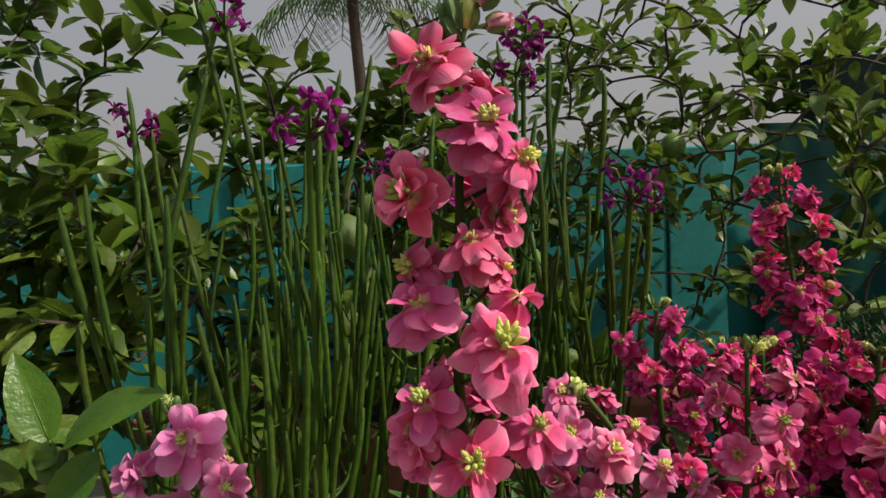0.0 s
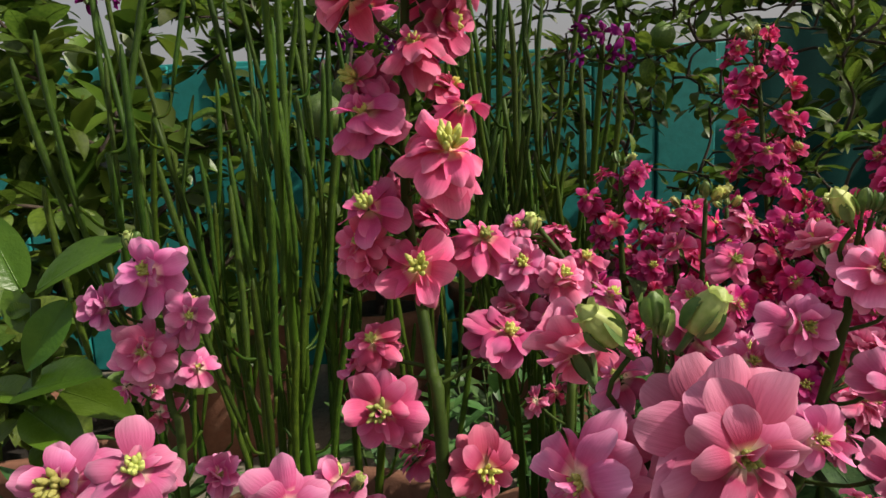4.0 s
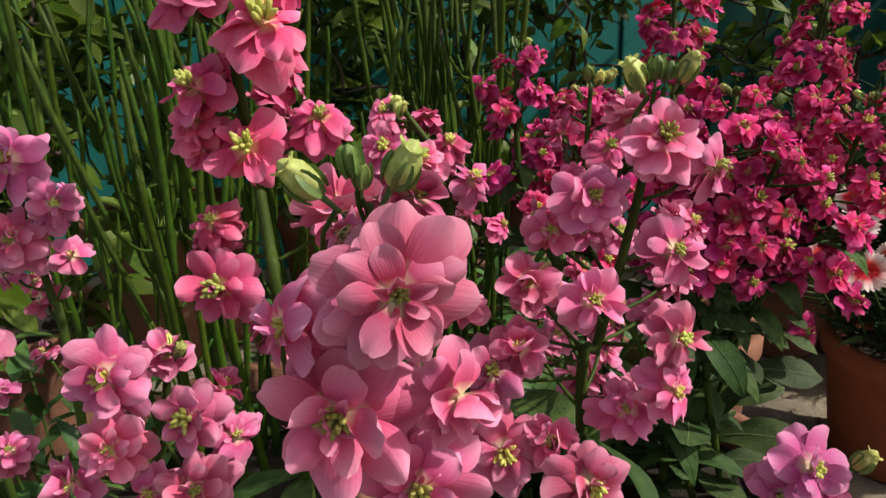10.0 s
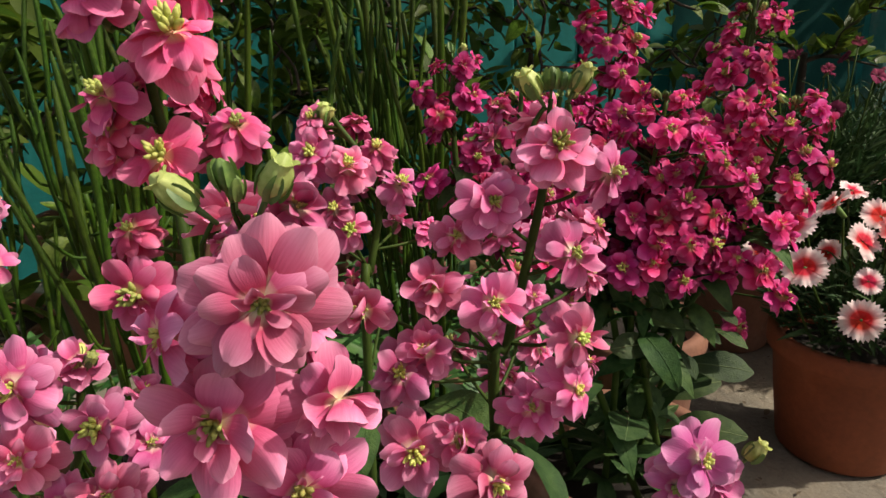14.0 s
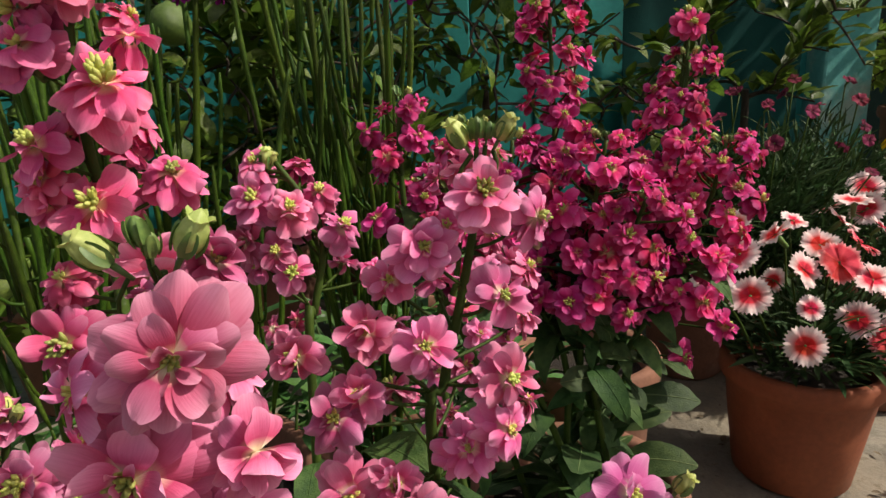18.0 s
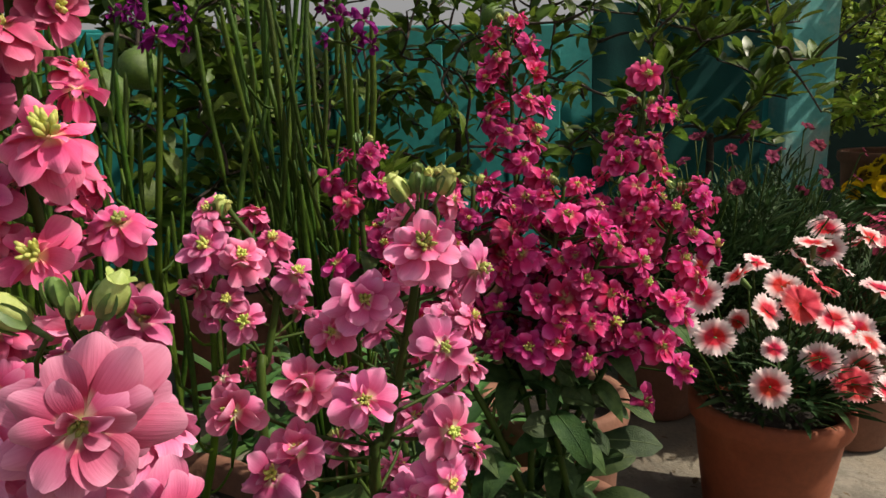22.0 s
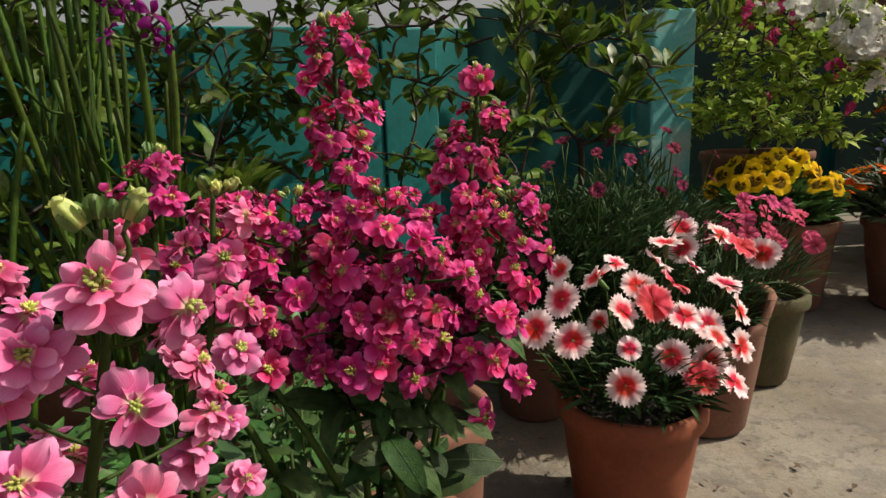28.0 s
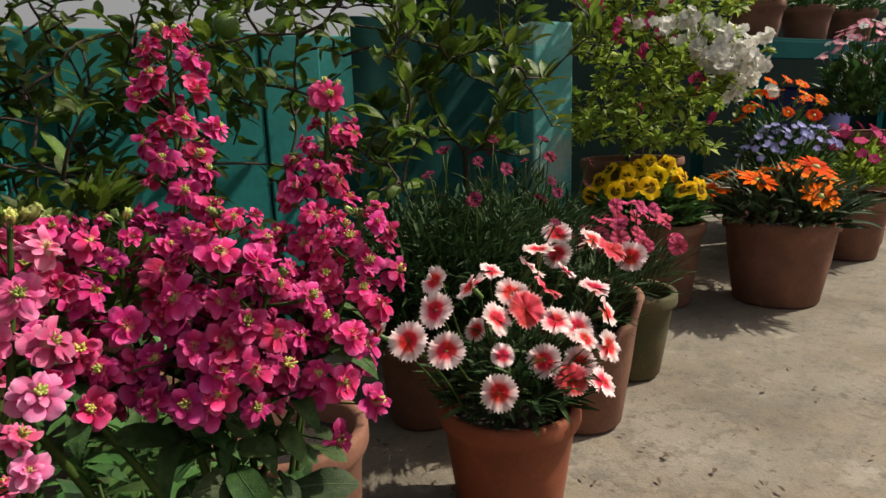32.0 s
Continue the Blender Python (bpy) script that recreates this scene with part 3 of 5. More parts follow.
def spoon_leaf(seed, rows=10, cols=7):
    """A broad blunt leaf on a narrowing stalk along +x, with a sunk midrib and a wavy rim."""
    rng, verts = random.Random(seed), []
    ph = rng.uniform(0, 6.3)
    for i in range(rows):
        u = i / (rows - 1)
        w = 0.05 + 0.15 * math.sin(math.pi / 2 * min(1, u / 0.68)) ** 2.2 if u < 0.68 else 0.20 * math.sqrt(max(0.0, 1 - ((u - 0.68) / 0.335) ** 2))
        for j in range(cols):
            v = 2 * j / (cols - 1) - 1
            verts.append((u - 0.04 * u ** 4 * v * v, v * w, 0.10 * math.sin(2.6 * u) - 0.16 * u * u + 0.10 * w * abs(v) + 0.020 * v * v * math.sin(ph + 11 * u + 2 * v) + 0.006 * math.sin(ph + 19 * u) * (1 - v * v)))
    s = Shape().add(verts, grid_faces(rows, cols))
    mid = [(verts[i * cols + cols // 2][0], 0, verts[i * cols + cols // 2][2] + 0.001) for i in range(rows)]
    s.add(*tube(mid, [0.014 * (1 - 0.75 * i / (rows - 1)) for i in range(rows)], 5), 1)
    return s.mesh("leaf", SPOON, RIB)


def laid(base, reach, face):
    """A pose for a leaf that springs from base, reaches along a vector and faces a way."""
    x = reach.normalized()
    z = (face - x * face.dot(x)).normalized()
    y = z.cross(x)
    m = Matrix((x, y, z)).transposed().to_4x4()
    return Matrix.Translation(base) @ m @ Matrix.Scale(reach.length, 4)


ROSETTE = [spoon_leaf(k) for k in range(3)]
LEAVES_LAID = [((0.283, 0.39, 0.333), (0.241, 0.366, 0.347), (0.1, -0.75, 0.65)), ((0.294, 0.39, 0.316), (0.347, 0.366, 0.319), (0.1, -0.7, 0.7)), ((0.318, 0.39, 0.344), (0.34, 0.366, 0.34), (0.3, -0.5, 0.8)), ((0.301, 0.39, 0.352), (0.319, 0.366, 0.345), (0.2, -0.6, 0.8)), ((0.296, 0.39, 0.331), (0.304, 0.366, 0.317), (0.3, -0.8, 0.4)), ((0.285, 0.39, 0.361), (0.267, 0.366, 0.392), (-0.1, -0.9, 0.3)), ((0.323, 0.39, 0.358), (0.329, 0.366, 0.359), (0.2, -0.9, 0.4))]
STOCK_LEAVES = [leaf_mesh(1, 0.36, 0.22, 0.9 + 0.4 * k, LEAF, k, 10, 7, wave=0.09) for k in range(4)]
UPRIGHT_LEAVES = [leaf_mesh(1, 0.42, 0.35, 0.15 + 0.15 * k, CITRUS, 60 + k) for k in range(3)]
LIME_LEAVES = [leaf_mesh(1, 0.50, 0.30, 0.4 + 0.35 * k, CITRUS, 10 + k) for k in range(4)]
YOUNG_LEAVES = [leaf_mesh(1, 0.47, 0.30, 0.15 + 0.2 * k, YOUNG, 20 + k, 12, 9, 0.02, 0.05) for k in range(3)]


def nearest_on(line, p):
    best = None
    for a, b in zip(line, line[1:]):
        d = b - a
        t = max(0, min(1, (p - a).dot(d) / max(1e-9, d.length_squared)))
        q = a + t * d
        if best is None or (q - p).length < (best - p).length:
            best = q
    return best


def put_flower(parent, at, way, size, meshes, rng, kind=None, heart=True, big=0.95):
    f = part("flower", meshes[kind if kind is not None else rng.choice(ANY_KIND) % len(meshes)], parent, facing(at, way, size, rng.uniform(0, 6.3)))
    if heart:
        h = part("heart", HEARTS[rng.randrange(3)], f)
        h.matrix_basis = Matrix.Translation((0, 0, {4: 0.11, 0: 0.03, 6: 0.03, 1: 0.05, 7: 0.05}.get(kind, 0.02))) @ spin(rng.uniform(0, 6.3)) @ Matrix.Scale(big * rng.uniform(0.7, 1.25), 4)
    return f


def put_buds(parent, at, rng, size=0.014, n=5):
    for k in range(n):
        a = rng.uniform(0, 6.3)
        way = Vector((0.7 * math.cos(a), 0.7 * math.sin(a), rng.uniform(0.5, 1.3)))
        p = Vector(at) + Vector((0.95 * size * way.x, 0.95 * size * way.y, 0.3 * size * way.z))
        part("bud", BUDS[k % 3], parent, facing(p, way, size * rng.uniform(0.7, 1.1), rng.uniform(0, 6)))


def stock(label, line, flowers, colour, seed, stem=0.0035, base=None, extra=0, leaves=8, leaf_size=0.09, leaf_top=0.55, buds=5, bud_size=0.014, up=0.8, bias=0.3, back=0.4, colours=None, grow=1.06, big=1.2, hearts=1.0):
    """A stock plant: a stem, flowers at their places, pedicels, buds and leaves. flowers: x, y, z, size and, where known, how far
    each one looks to the east and up, and its kind. buds: a number for the tip, or x, y, z, size, east, up, kind of each."""
    rng = random.Random(seed)
    top = [Vector(p) for p in line]
    foot = Vector(base) if base else Vector((top[-1].x + rng.uniform(-0.01, 0.01), top[-1].y + 0.01, 0.17))
    top.append(foot)
    root = thing("stock_plant", foot, label, "flowering plant", "stock plants in bloom")
    go = Matrix.Translation(-foot)
    pts = smooth_line(top, 5)
    r = [stem * (0.45 + 0.45 * i / (len(pts) - 1)) for i in range(len(pts))]
    part("stem", Shape().add([go @ v for v in tube(pts, r, 8)[0]], tube(pts, r, 8)[1]).mesh("stem", STEM), root)
    spots = []
    for f in flowers:
        way = Vector((f[4], -math.sqrt(max(0.04, 1 - f[4] ** 2 - f[5] ** 2)), f[5] + 0.15)).normalized() if len(f) > 5 else None
        spots.append((Vector(f[:3]), f[3], way, f[6] if len(f) > 6 else None))
    for p, size, way, kind in list(spots):
        if rng.random() < back:
            q = nearest_on(pts, p)
            b = q + (q - p) * 0.8 + Vector((rng.uniform(-0.006, 0.006), 0.012, rng.uniform(-0.012, 0.008)))
            spots.append((b, size * 0.8, None, None))
    for k in range(extra):
        i = rng.randrange(2, int(len(pts) * 0.62))
        a = k * 2.4 + rng.uniform(-0.4, 0.4)
        spots.append((pts[i] + Vector((0.017 * math.cos(a), 0.017 * math.sin(a), 0.004)), rng.uniform(0.022, 0.030), None, None))
    for p, size, way, kind in spots:
        q = nearest_on(pts, p - Vector((0, 0, 0.014)))
        if way is None:
            out = p - q
            out.z = 0
            way = (out.normalized() if out.length > 1e-4 else Vector((0, -1, 0))) + Vector((rng.uniform(-0.25, 0.25), rng.uniform(-0.25, 0.1), up + rng.uniform(-0.25, 0.3)))
            way = (way.normalized() + Vector((0.05, -bias, 0.05))).normalized()
        put_flower(root, go @ p, way, size * grow, SETS[rng.choice(colours) if colours else colour], rng, kind, kind != 3 and rng.random() < hearts, big)
        pv = tube(smooth_line([q, q + (p - q) * 0.5 + Vector((0, 0, -0.002)), p - way * size * 0.28], 3), stem * 0.26, 5)
        part("pedicel", Shape().add([go @ v for v in pv[0]], pv[1]).mesh("pedicel", STEM), root)
    if isinstance(buds, int):
        put_buds(root, go @ top[0], rng, bud_size, buds)
    else:
        for x, y, z, size, east, high, kind in buds:
            way = Vector((east, -0.15, high)).normalized()
            p = Vector((x, y, z))
            part("bud", BUDS[kind], root, facing(go @ (p - way * size * 0.5), way, size, rng.uniform(0, 6)))
            q = nearest_on(pts, p - Vector((0, 0, 2.2 * size)))
            pv = tube(smooth_line([q, (p + q) / 2 + Vector((east * size * 0.4, 0, -0.3 * size)), p - way * size * 0.9], 3), stem * 0.3, 5)
            part("pedicel", Shape().add([go @ v for v in pv[0]], pv[1]).mesh("pedicel", STEM), root)
    for k in range(leaves):
        a = k * 2.4 + rng.uniform(-0.3, 0.3)
        q = go @ pts[int((1 - leaf_top * rng.random()) * (len(pts) - 1))]
        m = Matrix.Translation(q) @ spin(a) @ Matrix.Rotation(-rng.uniform(0.0, 0.9), 4, "Y") @ Matrix.Rotation(rng.uniform(-0.5, 0.5), 4, "X") @ Matrix.Scale(leaf_size * rng.uniform(0.55, 1.15), 4)
        part("leaf", STOCK_LEAVES[k % 4], root, m)
    return root


def spike(line, n, rng, size=0.03, spread=0.02, low=0.75):
    """Flower places wound round the upper part of a stem."""
    pts, out = smooth_line(line, 8), []
    m = int(len(pts) * low)
    for k in range(n):
        t = (k + rng.uniform(0.2, 0.8)) / n
        i = min(m - 1, int(t * m))
        a = k * 2.4 + rng.uniform(-0.3, 0.3)
        grow = 0.55 + 0.45 * min(1, 3 * t)
        r = spread * grow * rng.uniform(0.7, 1.3)
        p = pts[i] + Vector((r * math.cos(a), r * math.sin(a), rng.uniform(-0.004, 0.006)))
        out.append((p.x, p.y, p.z, size * grow * rng.uniform(0.85, 1.12)))
    return out


# ---- pots ----
def pot(label, at, rim, height, mat, group="plant pots on the terrace", lip=0.028, base=0.74, soil=0.03, broken=False, seed=0, band=True):
    rng = random.Random(seed)
    r, b = rim / 2, rim / 2 * base
    root = thing("plant_pot", at, label, "plant pot", group)
    k = r - 0.008
    prof = [(0, 0.0), (b - 0.006, 0.0), (b, 0.006), (b + (k - b) * 0.55, height * 0.5)]
    if band:
        prof += [(b + (k - b) * 0.9, height - lip - 0.008), (r - 0.002, height - lip), (r, height - lip + 0.006), (r, height - 0.005)]
    else:
        prof += [(k, height - lip), (r, height - 0.006)]
    prof += [(r - 0.003, height), (r - 0.012, height - 0.001), (r - 0.016, height - 0.006), (r - 0.020, height - 0.05), (b - 0.012, 0.02)]
    verts, faces = lathe(prof, 48, 0.006, rng)
    if broken:
        out = []
        for p in verts:
            a = math.atan2(p[1], p[0])
            cut = 0.062 * math.exp(-((a + 2.0) / 0.75) ** 4) * (1 + 0.3 * math.sin(9 * a)) if p[2] > height * 0.6 else 0
            out.append((p[0], p[1], p[2] - cut))
        verts = out
    part("body", Shape().add(verts, faces).mesh("body", mat), root)
    sr = r - 0.019 if not broken else r - 0.03
    sv, sf = [(0, 0, height - soil)], []
    for i in range(1, 9):
        for j in range(24):
            a = 2 * math.pi * j / 24
            q = sr * i / 8
            sv.append((q * math.cos(a), q * math.sin(a), height - soil + 0.004 * noise.noise((q * 60 * math.cos(a), q * 60 * math.sin(a), seed))))
    sf += [(0, 1 + j, 1 + (j + 1) % 24) for j in range(24)]
    sf += [(1 + i * 24 + j, 1 + (i + 1) * 24 + j, 1 + (i + 1) * 24 + (j + 1) % 24, 1 + i * 24 + (j + 1) % 24) for i in range(7) for j in range(24)]
    part("soil", Shape().add(sv, sf).mesh("soil", SOIL), root)
    return root


# ---- pink stocks in front ----
SOFT = "plant pots under the stocks"
pot("brown clay pot holding the tall coral stock", (0.02, 0.235, 0), 0.20, 0.12, OLD_CLAY, SOFT, seed=1)
pot("brown clay pot holding pale pink stocks", (0.20, 0.19, 0), 0.16, 0.12, OLD_CLAY, SOFT, seed=2)
pot("brown clay pot holding low pink stocks", (-0.13, 0.24, 0), 0.13, 0.12, OLD_CLAY, SOFT, seed=3)
# x, y, z, size, how far the flower looks east and up, kind
CORAL_UPPER = [(-0.002, 0.228, 0.664, 0.036, -0.40, 0.62, 0), (0.016, 0.223, 0.642, 0.037, 0.22, 0.42, 6), (0.027, 0.229, 0.629, 0.031, 0.70, 0.10, 1), (-0.011, 0.228, 0.619, 0.033, -0.50, 0.05, 2), (0.021, 0.235, 0.610, 0.028, 0.60, -0.05, 2), (-0.010, 0.239, 0.591, 0.026, -0.75, 0.15, 1), (0.010, 0.222, 0.599, 0.028, 0.0, 0.68, 1), (0.027, 0.229, 0.580, 0.024, 0.35, 0.80, 3), (-0.009, 0.229, 0.576, 0.037, -0.25, 0.80, 6)]
CORAL_LOWER = [(0.020, 0.219, 0.561, 0.036, 0.12, 0.70, 1), (-0.004, 0.236, 0.547, 0.022, -0.3, -0.2, 3), (-0.009, 0.224, 0.543, 0.028, -0.3, 0.55, 5), (-0.013, 0.232, 0.529, 0.027, -0.20, 0.40, 0), (0.008, 0.222, 0.520, 0.032, 0.0, 0.42, 5), (0.032, 0.235, 0.527, 0.030, 0.40, 0.68, 1), (-0.007, 0.214, 0.470, 0.034, -0.18, 0.12, 0), (0.029, 0.210, 0.447, 0.032, 0.18, 0.0, 6), (-0.012, 0.231, 0.521, 0.022, -0.5, 0.2, 2), (-0.011, 0.228, 0.490, 0.026, -0.15, 0.78, 1), (0.039, 0.222, 0.493, 0.031, 0.45, 0.62, 7)]
coral_spike = stock("tall coral pink double stock spike in full bloom", [(0.009, 0.238, 0.677), (0.007, 0.236, 0.616), (0.004, 0.234, 0.556), (0.006, 0.233, 0.521), (0.011, 0.22, 0.483), (0.014, 0.213, 0.436)], CORAL_UPPER + CORAL_LOWER, "coral", 3, 0.0033, (0.015, 0.225, 0.085), 0, 6, 0.05, leaf_top=0.14, buds=[(0.007, 0.236, 0.687, 0.013, -0.25, 0.95, 2), (0.013, 0.236, 0.688, 0.014, 0.2, 0.95, 0), (0.005, 0.236, 0.681, 0.01, -0.5, 0.8, 2)], back=0.5, grow=1.07)
PINK_BUD = bud_mesh(6, True, PALE_PINK)
for p, way, z in (((0.017, 0.234, 0.689), (0.9, -0.2, 0.7), 0.0135), ((0.020, 0.236, 0.682), (1.0, 0.1, 0.2), 0.011)):
    part("bud", PINK_BUD, coral_spike, facing(Vector(p) - coral_spike.location, Vector(way), z, 1.0), "closed pink bud")
stock("pink double stock with green buds at its tip", [(0.061, 0.116, 0.523), (0.058, 0.121, 0.496), (0.058, 0.126, 0.46)], [(0.066, 0.100, 0.510, 0.0365, 0.12, 0.08, 4), (0.052, 0.104, 0.481, 0.038, -0.08, 0.05, 0), (0.067, 0.106, 0.460, 0.032, 0.15, 0.0, 6), (0.044, 0.110, 0.499, 0.029, -0.72, 0.05, 1), (0.077, 0.105, 0.4825, 0.024, 0.50, -0.15, 2), (0.070, 0.124, 0.522, 0.020, 0.60, 0.50, 2)], "pink", 4, 0.0020, (0.03, 0.215, 0.085), 0, 5, 0.045, leaf_top=0.16, big=1.0, back=0.3,
      buds=[(0.047, 0.114, 0.53, 0.0115, -0.65, 0.7, 0), (0.058, 0.114, 0.533, 0.0075, -0.1, 1, 2), (0.06, 0.114, 0.53, 0.006, 0.1, 1, 2), (0.069, 0.114, 0.532, 0.0115, 0.5, 0.85, 0)])
PALE_UPPER = [(0.145, 0.173, 0.524, 0.029, -0.05, 0.42, 0), (0.163, 0.181, 0.513, 0.024, 0.75, 0.12, 1), (0.125, 0.176, 0.507, 0.027, -0.10, 0.25, 6), (0.104, 0.169, 0.482, 0.024, -0.30, 0.30, 2), (0.122, 0.161, 0.478, 0.026, 0.0, 0.35, 5), (0.149, 0.169, 0.490, 0.026, 0.20, 0.30, 5), (0.149, 0.161, 0.464, 0.026, 0.30, 0.22, 5)]
PALE_LOWER = [(0.147, 0.160, 0.446, 0.025, 0.5, 0.15, 1), (0.100, 0.164, 0.462, 0.022, -0.2, 0.4, 2), (0.094, 0.164, 0.425, 0.033, 0.0, 0.10, 0), (0.119, 0.148, 0.422, 0.030, 0.1, 0.1, 6), (0.113, 0.182, 0.494, 0.021, -0.1, 0.5, 5), (0.081, 0.168, 0.476, 0.022, -0.3, 0.2, 2), (0.135, 0.168, 0.434, 0.027, 0.2, 0.5, 1), (0.091, 0.165, 0.453, 0.028, -0.05, 0.6, 7), (0.109, 0.160, 0.430, 0.022, 0.0, 0.2, 2)]
stock("pale pink stock with an open top flower", [(0.144, 0.183, 0.526), (0.143, 0.182, 0.511), (0.137, 0.182, 0.482), (0.13, 0.181, 0.453), (0.125, 0.181, 0.414)], PALE_UPPER + PALE_LOWER, "pink", 5, 0.0028, (0.145, 0.19, 0.085), 0, 6, 0.05, leaf_top=0.18, back=0.85, grow=1.0,
      buds=[(0.138, 0.181, 0.544, 0.011, -0.5, 0.8, 0), (0.145, 0.181, 0.545, 0.0075, 0, 1, 2), (0.149, 0.181, 0.544, 0.006, 0.2, 1, 2), (0.155, 0.181, 0.545, 0.0105, 0.45, 0.85, 0)])
stock("pink stock leaning among its neighbours", [(0.171, 0.352, 0.528), (0.166, 0.343, 0.481), (0.159, 0.335, 0.436), (0.147, 0.326, 0.379)], [(0.173, 0.323, 0.497, 0.029), (0.175, 0.311, 0.451, 0.028), (0.157, 0.334, 0.475, 0.026), (0.185, 0.334, 0.516, 0.024), (0.154, 0.351, 0.500, 0.025), (0.167, 0.306, 0.416, 0.020), (0.144, 0.309, 0.393, 0.028), (0.171, 0.308, 0.380, 0.024), (0.161, 0.332, 0.423, 0.022), (0.140, 0.345, 0.452, 0.025)], "pink", 15, 0.003, (0.19, 0.24, 0.085), 1, 6, 0.045, leaf_top=0.16, buds=4, bud_size=0.010, colours=("pink", "coral"))
stock("light pink stock with a dense flower head", [(0.065, 0.296, 0.524), (0.085, 0.285, 0.49), (0.078, 0.278, 0.449), (0.074, 0.272, 0.422)], [(0.055, 0.284, 0.508, 0.031, -0.1, 0.42, 0), (0.072, 0.275, 0.503, 0.027, 0.05, 0.52, 6), (0.085, 0.288, 0.507, 0.024, 0.2, 0.78, 1), (0.095, 0.282, 0.490, 0.027, 0.35, 0.70, 7), (0.055, 0.298, 0.522, 0.025, -0.1, 0.82, 1), (0.050, 0.281, 0.488, 0.025, -0.6, 0.1, 2), (0.064, 0.271, 0.484, 0.023, 0.0, 0.42, 5), (0.071, 0.268, 0.474, 0.024, 0.0, 0.28, 5), (0.079, 0.288, 0.496, 0.023, 0.2, 0.5, 2), (0.054, 0.287, 0.474, 0.022, -0.2, 0.2, 2), (0.058, 0.270, 0.446, 0.018, -0.2, 0.5, 3), (0.069, 0.278, 0.446, 0.016, 0.1, 0.5, 3)], "pink", 6, 0.003, (0.06, 0.26, 0.085), 0, 6, 0.05, leaf_top=0.18, colours=("pink", "pink", "pink", "coral"), back=0.7, grow=1.02,
      buds=[(0.061, 0.296, 0.527, 0.0115, 0.1, 1, 0), (0.064, 0.296, 0.526, 0.008, 0.4, 0.9, 0), (0.057, 0.296, 0.525, 0.007, -0.3, 0.9, 2)])
stock("lilac pink stock with few flowers", [(-0.137, 0.303, 0.526), (-0.13, 0.297, 0.488), (-0.121, 0.289, 0.443), (-0.116, 0.282, 0.401)], [(-0.123, 0.290, 0.511, 0.039, 0.0, 0.30, 0), (-0.146, 0.288, 0.496, 0.025, -0.5, 0.2, 2), (-0.107, 0.287, 0.489, 0.028, 0.5, 0.25, 1), (-0.127, 0.284, 0.473, 0.037, 0.0, 0.35, 6), (-0.105, 0.287, 0.463, 0.022, 0.5, 0.4, 5), (-0.126, 0.288, 0.441, 0.023, 0.0, 0.3, 3), (-0.098, 0.283, 0.409, 0.025, 0.3, 0.35, 2), (-0.143, 0.291, 0.454, 0.020, -0.4, 0.3, 3)], "lilac", 7, 0.003, (-0.13, 0.27, 0.085), 0, 6, 0.05, leaf_top=0.18, colours=("lilac", "lilac", "pink"), back=0.25,
      buds=[(-0.136, 0.298, 0.527, 0.01, -0.2, 1, 0), (-0.132, 0.298, 0.527, 0.008, 0.3, 1, 2)])
stock("low pink stock with open flowers", [(-0.02, 0.185, 0.455), (-0.03, 0.19, 0.42), (-0.05, 0.2, 0.36)], [(-0.035, 0.174, 0.455, 0.033, -0.1, 0.28, 6), (-0.010, 0.170, 0.441, 0.026, 0.0, 0.2, 0), (-0.035, 0.167, 0.432, 0.027, 0.0, 0.3, 0), (-0.008, 0.162, 0.419, 0.028, 0.1, 0.2, 6), (-0.021, 0.187, 0.456, 0.020, 0.3, 0.3, 2), (0.0, 0.180, 0.426, 0.023, 0.5, 0.3, 1), (-0.052, 0.168, 0.419, 0.023, -0.5, 0.1, 2), (-0.083, 0.184, 0.419, 0.018, 0.1, 0.5, 5), (-0.028, 0.171, 0.411, 0.022, 0.0, 0.3, 1)], "pink", 8, 0.003, (-0.10, 0.225, 0.085), 0, 6, 0.05, leaf_top=0.18, buds=2, bud_size=0.008, back=0.2)
stock("pink stock with pale open flowers beside the citrus", [(-0.095, 0.197, 0.469), (-0.100, 0.194, 0.444), (-0.096, 0.187, 0.405)], [(-0.107, 0.180, 0.464, 0.035, 0.05, 0.35, 0), (-0.081, 0.175, 0.469, 0.031, 0.28, 0.66, 7), (-0.097, 0.173, 0.446, 0.026, -0.05, 0.45, 5), (-0.077, 0.180, 0.449, 0.014, 0.3, 0.5, 3), (-0.110, 0.184, 0.446, 0.020, -0.3, 0.2, 3), (-0.097, 0.170, 0.420, 0.018, 0.0, 0.3, 3), (-0.077, 0.178, 0.427, 0.015, 0.1, 0.5, 5)], "pink", 16, 0.003, (-0.13, 0.235, 0.085), 0, 6, 0.05, leaf_top=0.18, buds=2, bud_size=0.007, back=0, colours=("pink", "lilac"))
stock("short lilac pink stock with one bud", [(0.19, 0.155, 0.425), (0.192, 0.16, 0.38)], [(0.184, 0.142, 0.427, 0.027, 0.05, 0.38, 0), (0.179, 0.145, 0.416, 0.022, -0.4, 0.1, 1), (0.194, 0.150, 0.413, 0.020, 0.4, 0.1, 2)], "lilac", 9, 0.0026, (0.215, 0.185, 0.085), 0, 3, 0.04, leaf_top=0.12, back=0,
      buds=[(0.209, 0.15, 0.422, 0.0095, 0.55, 0.75, 0)])

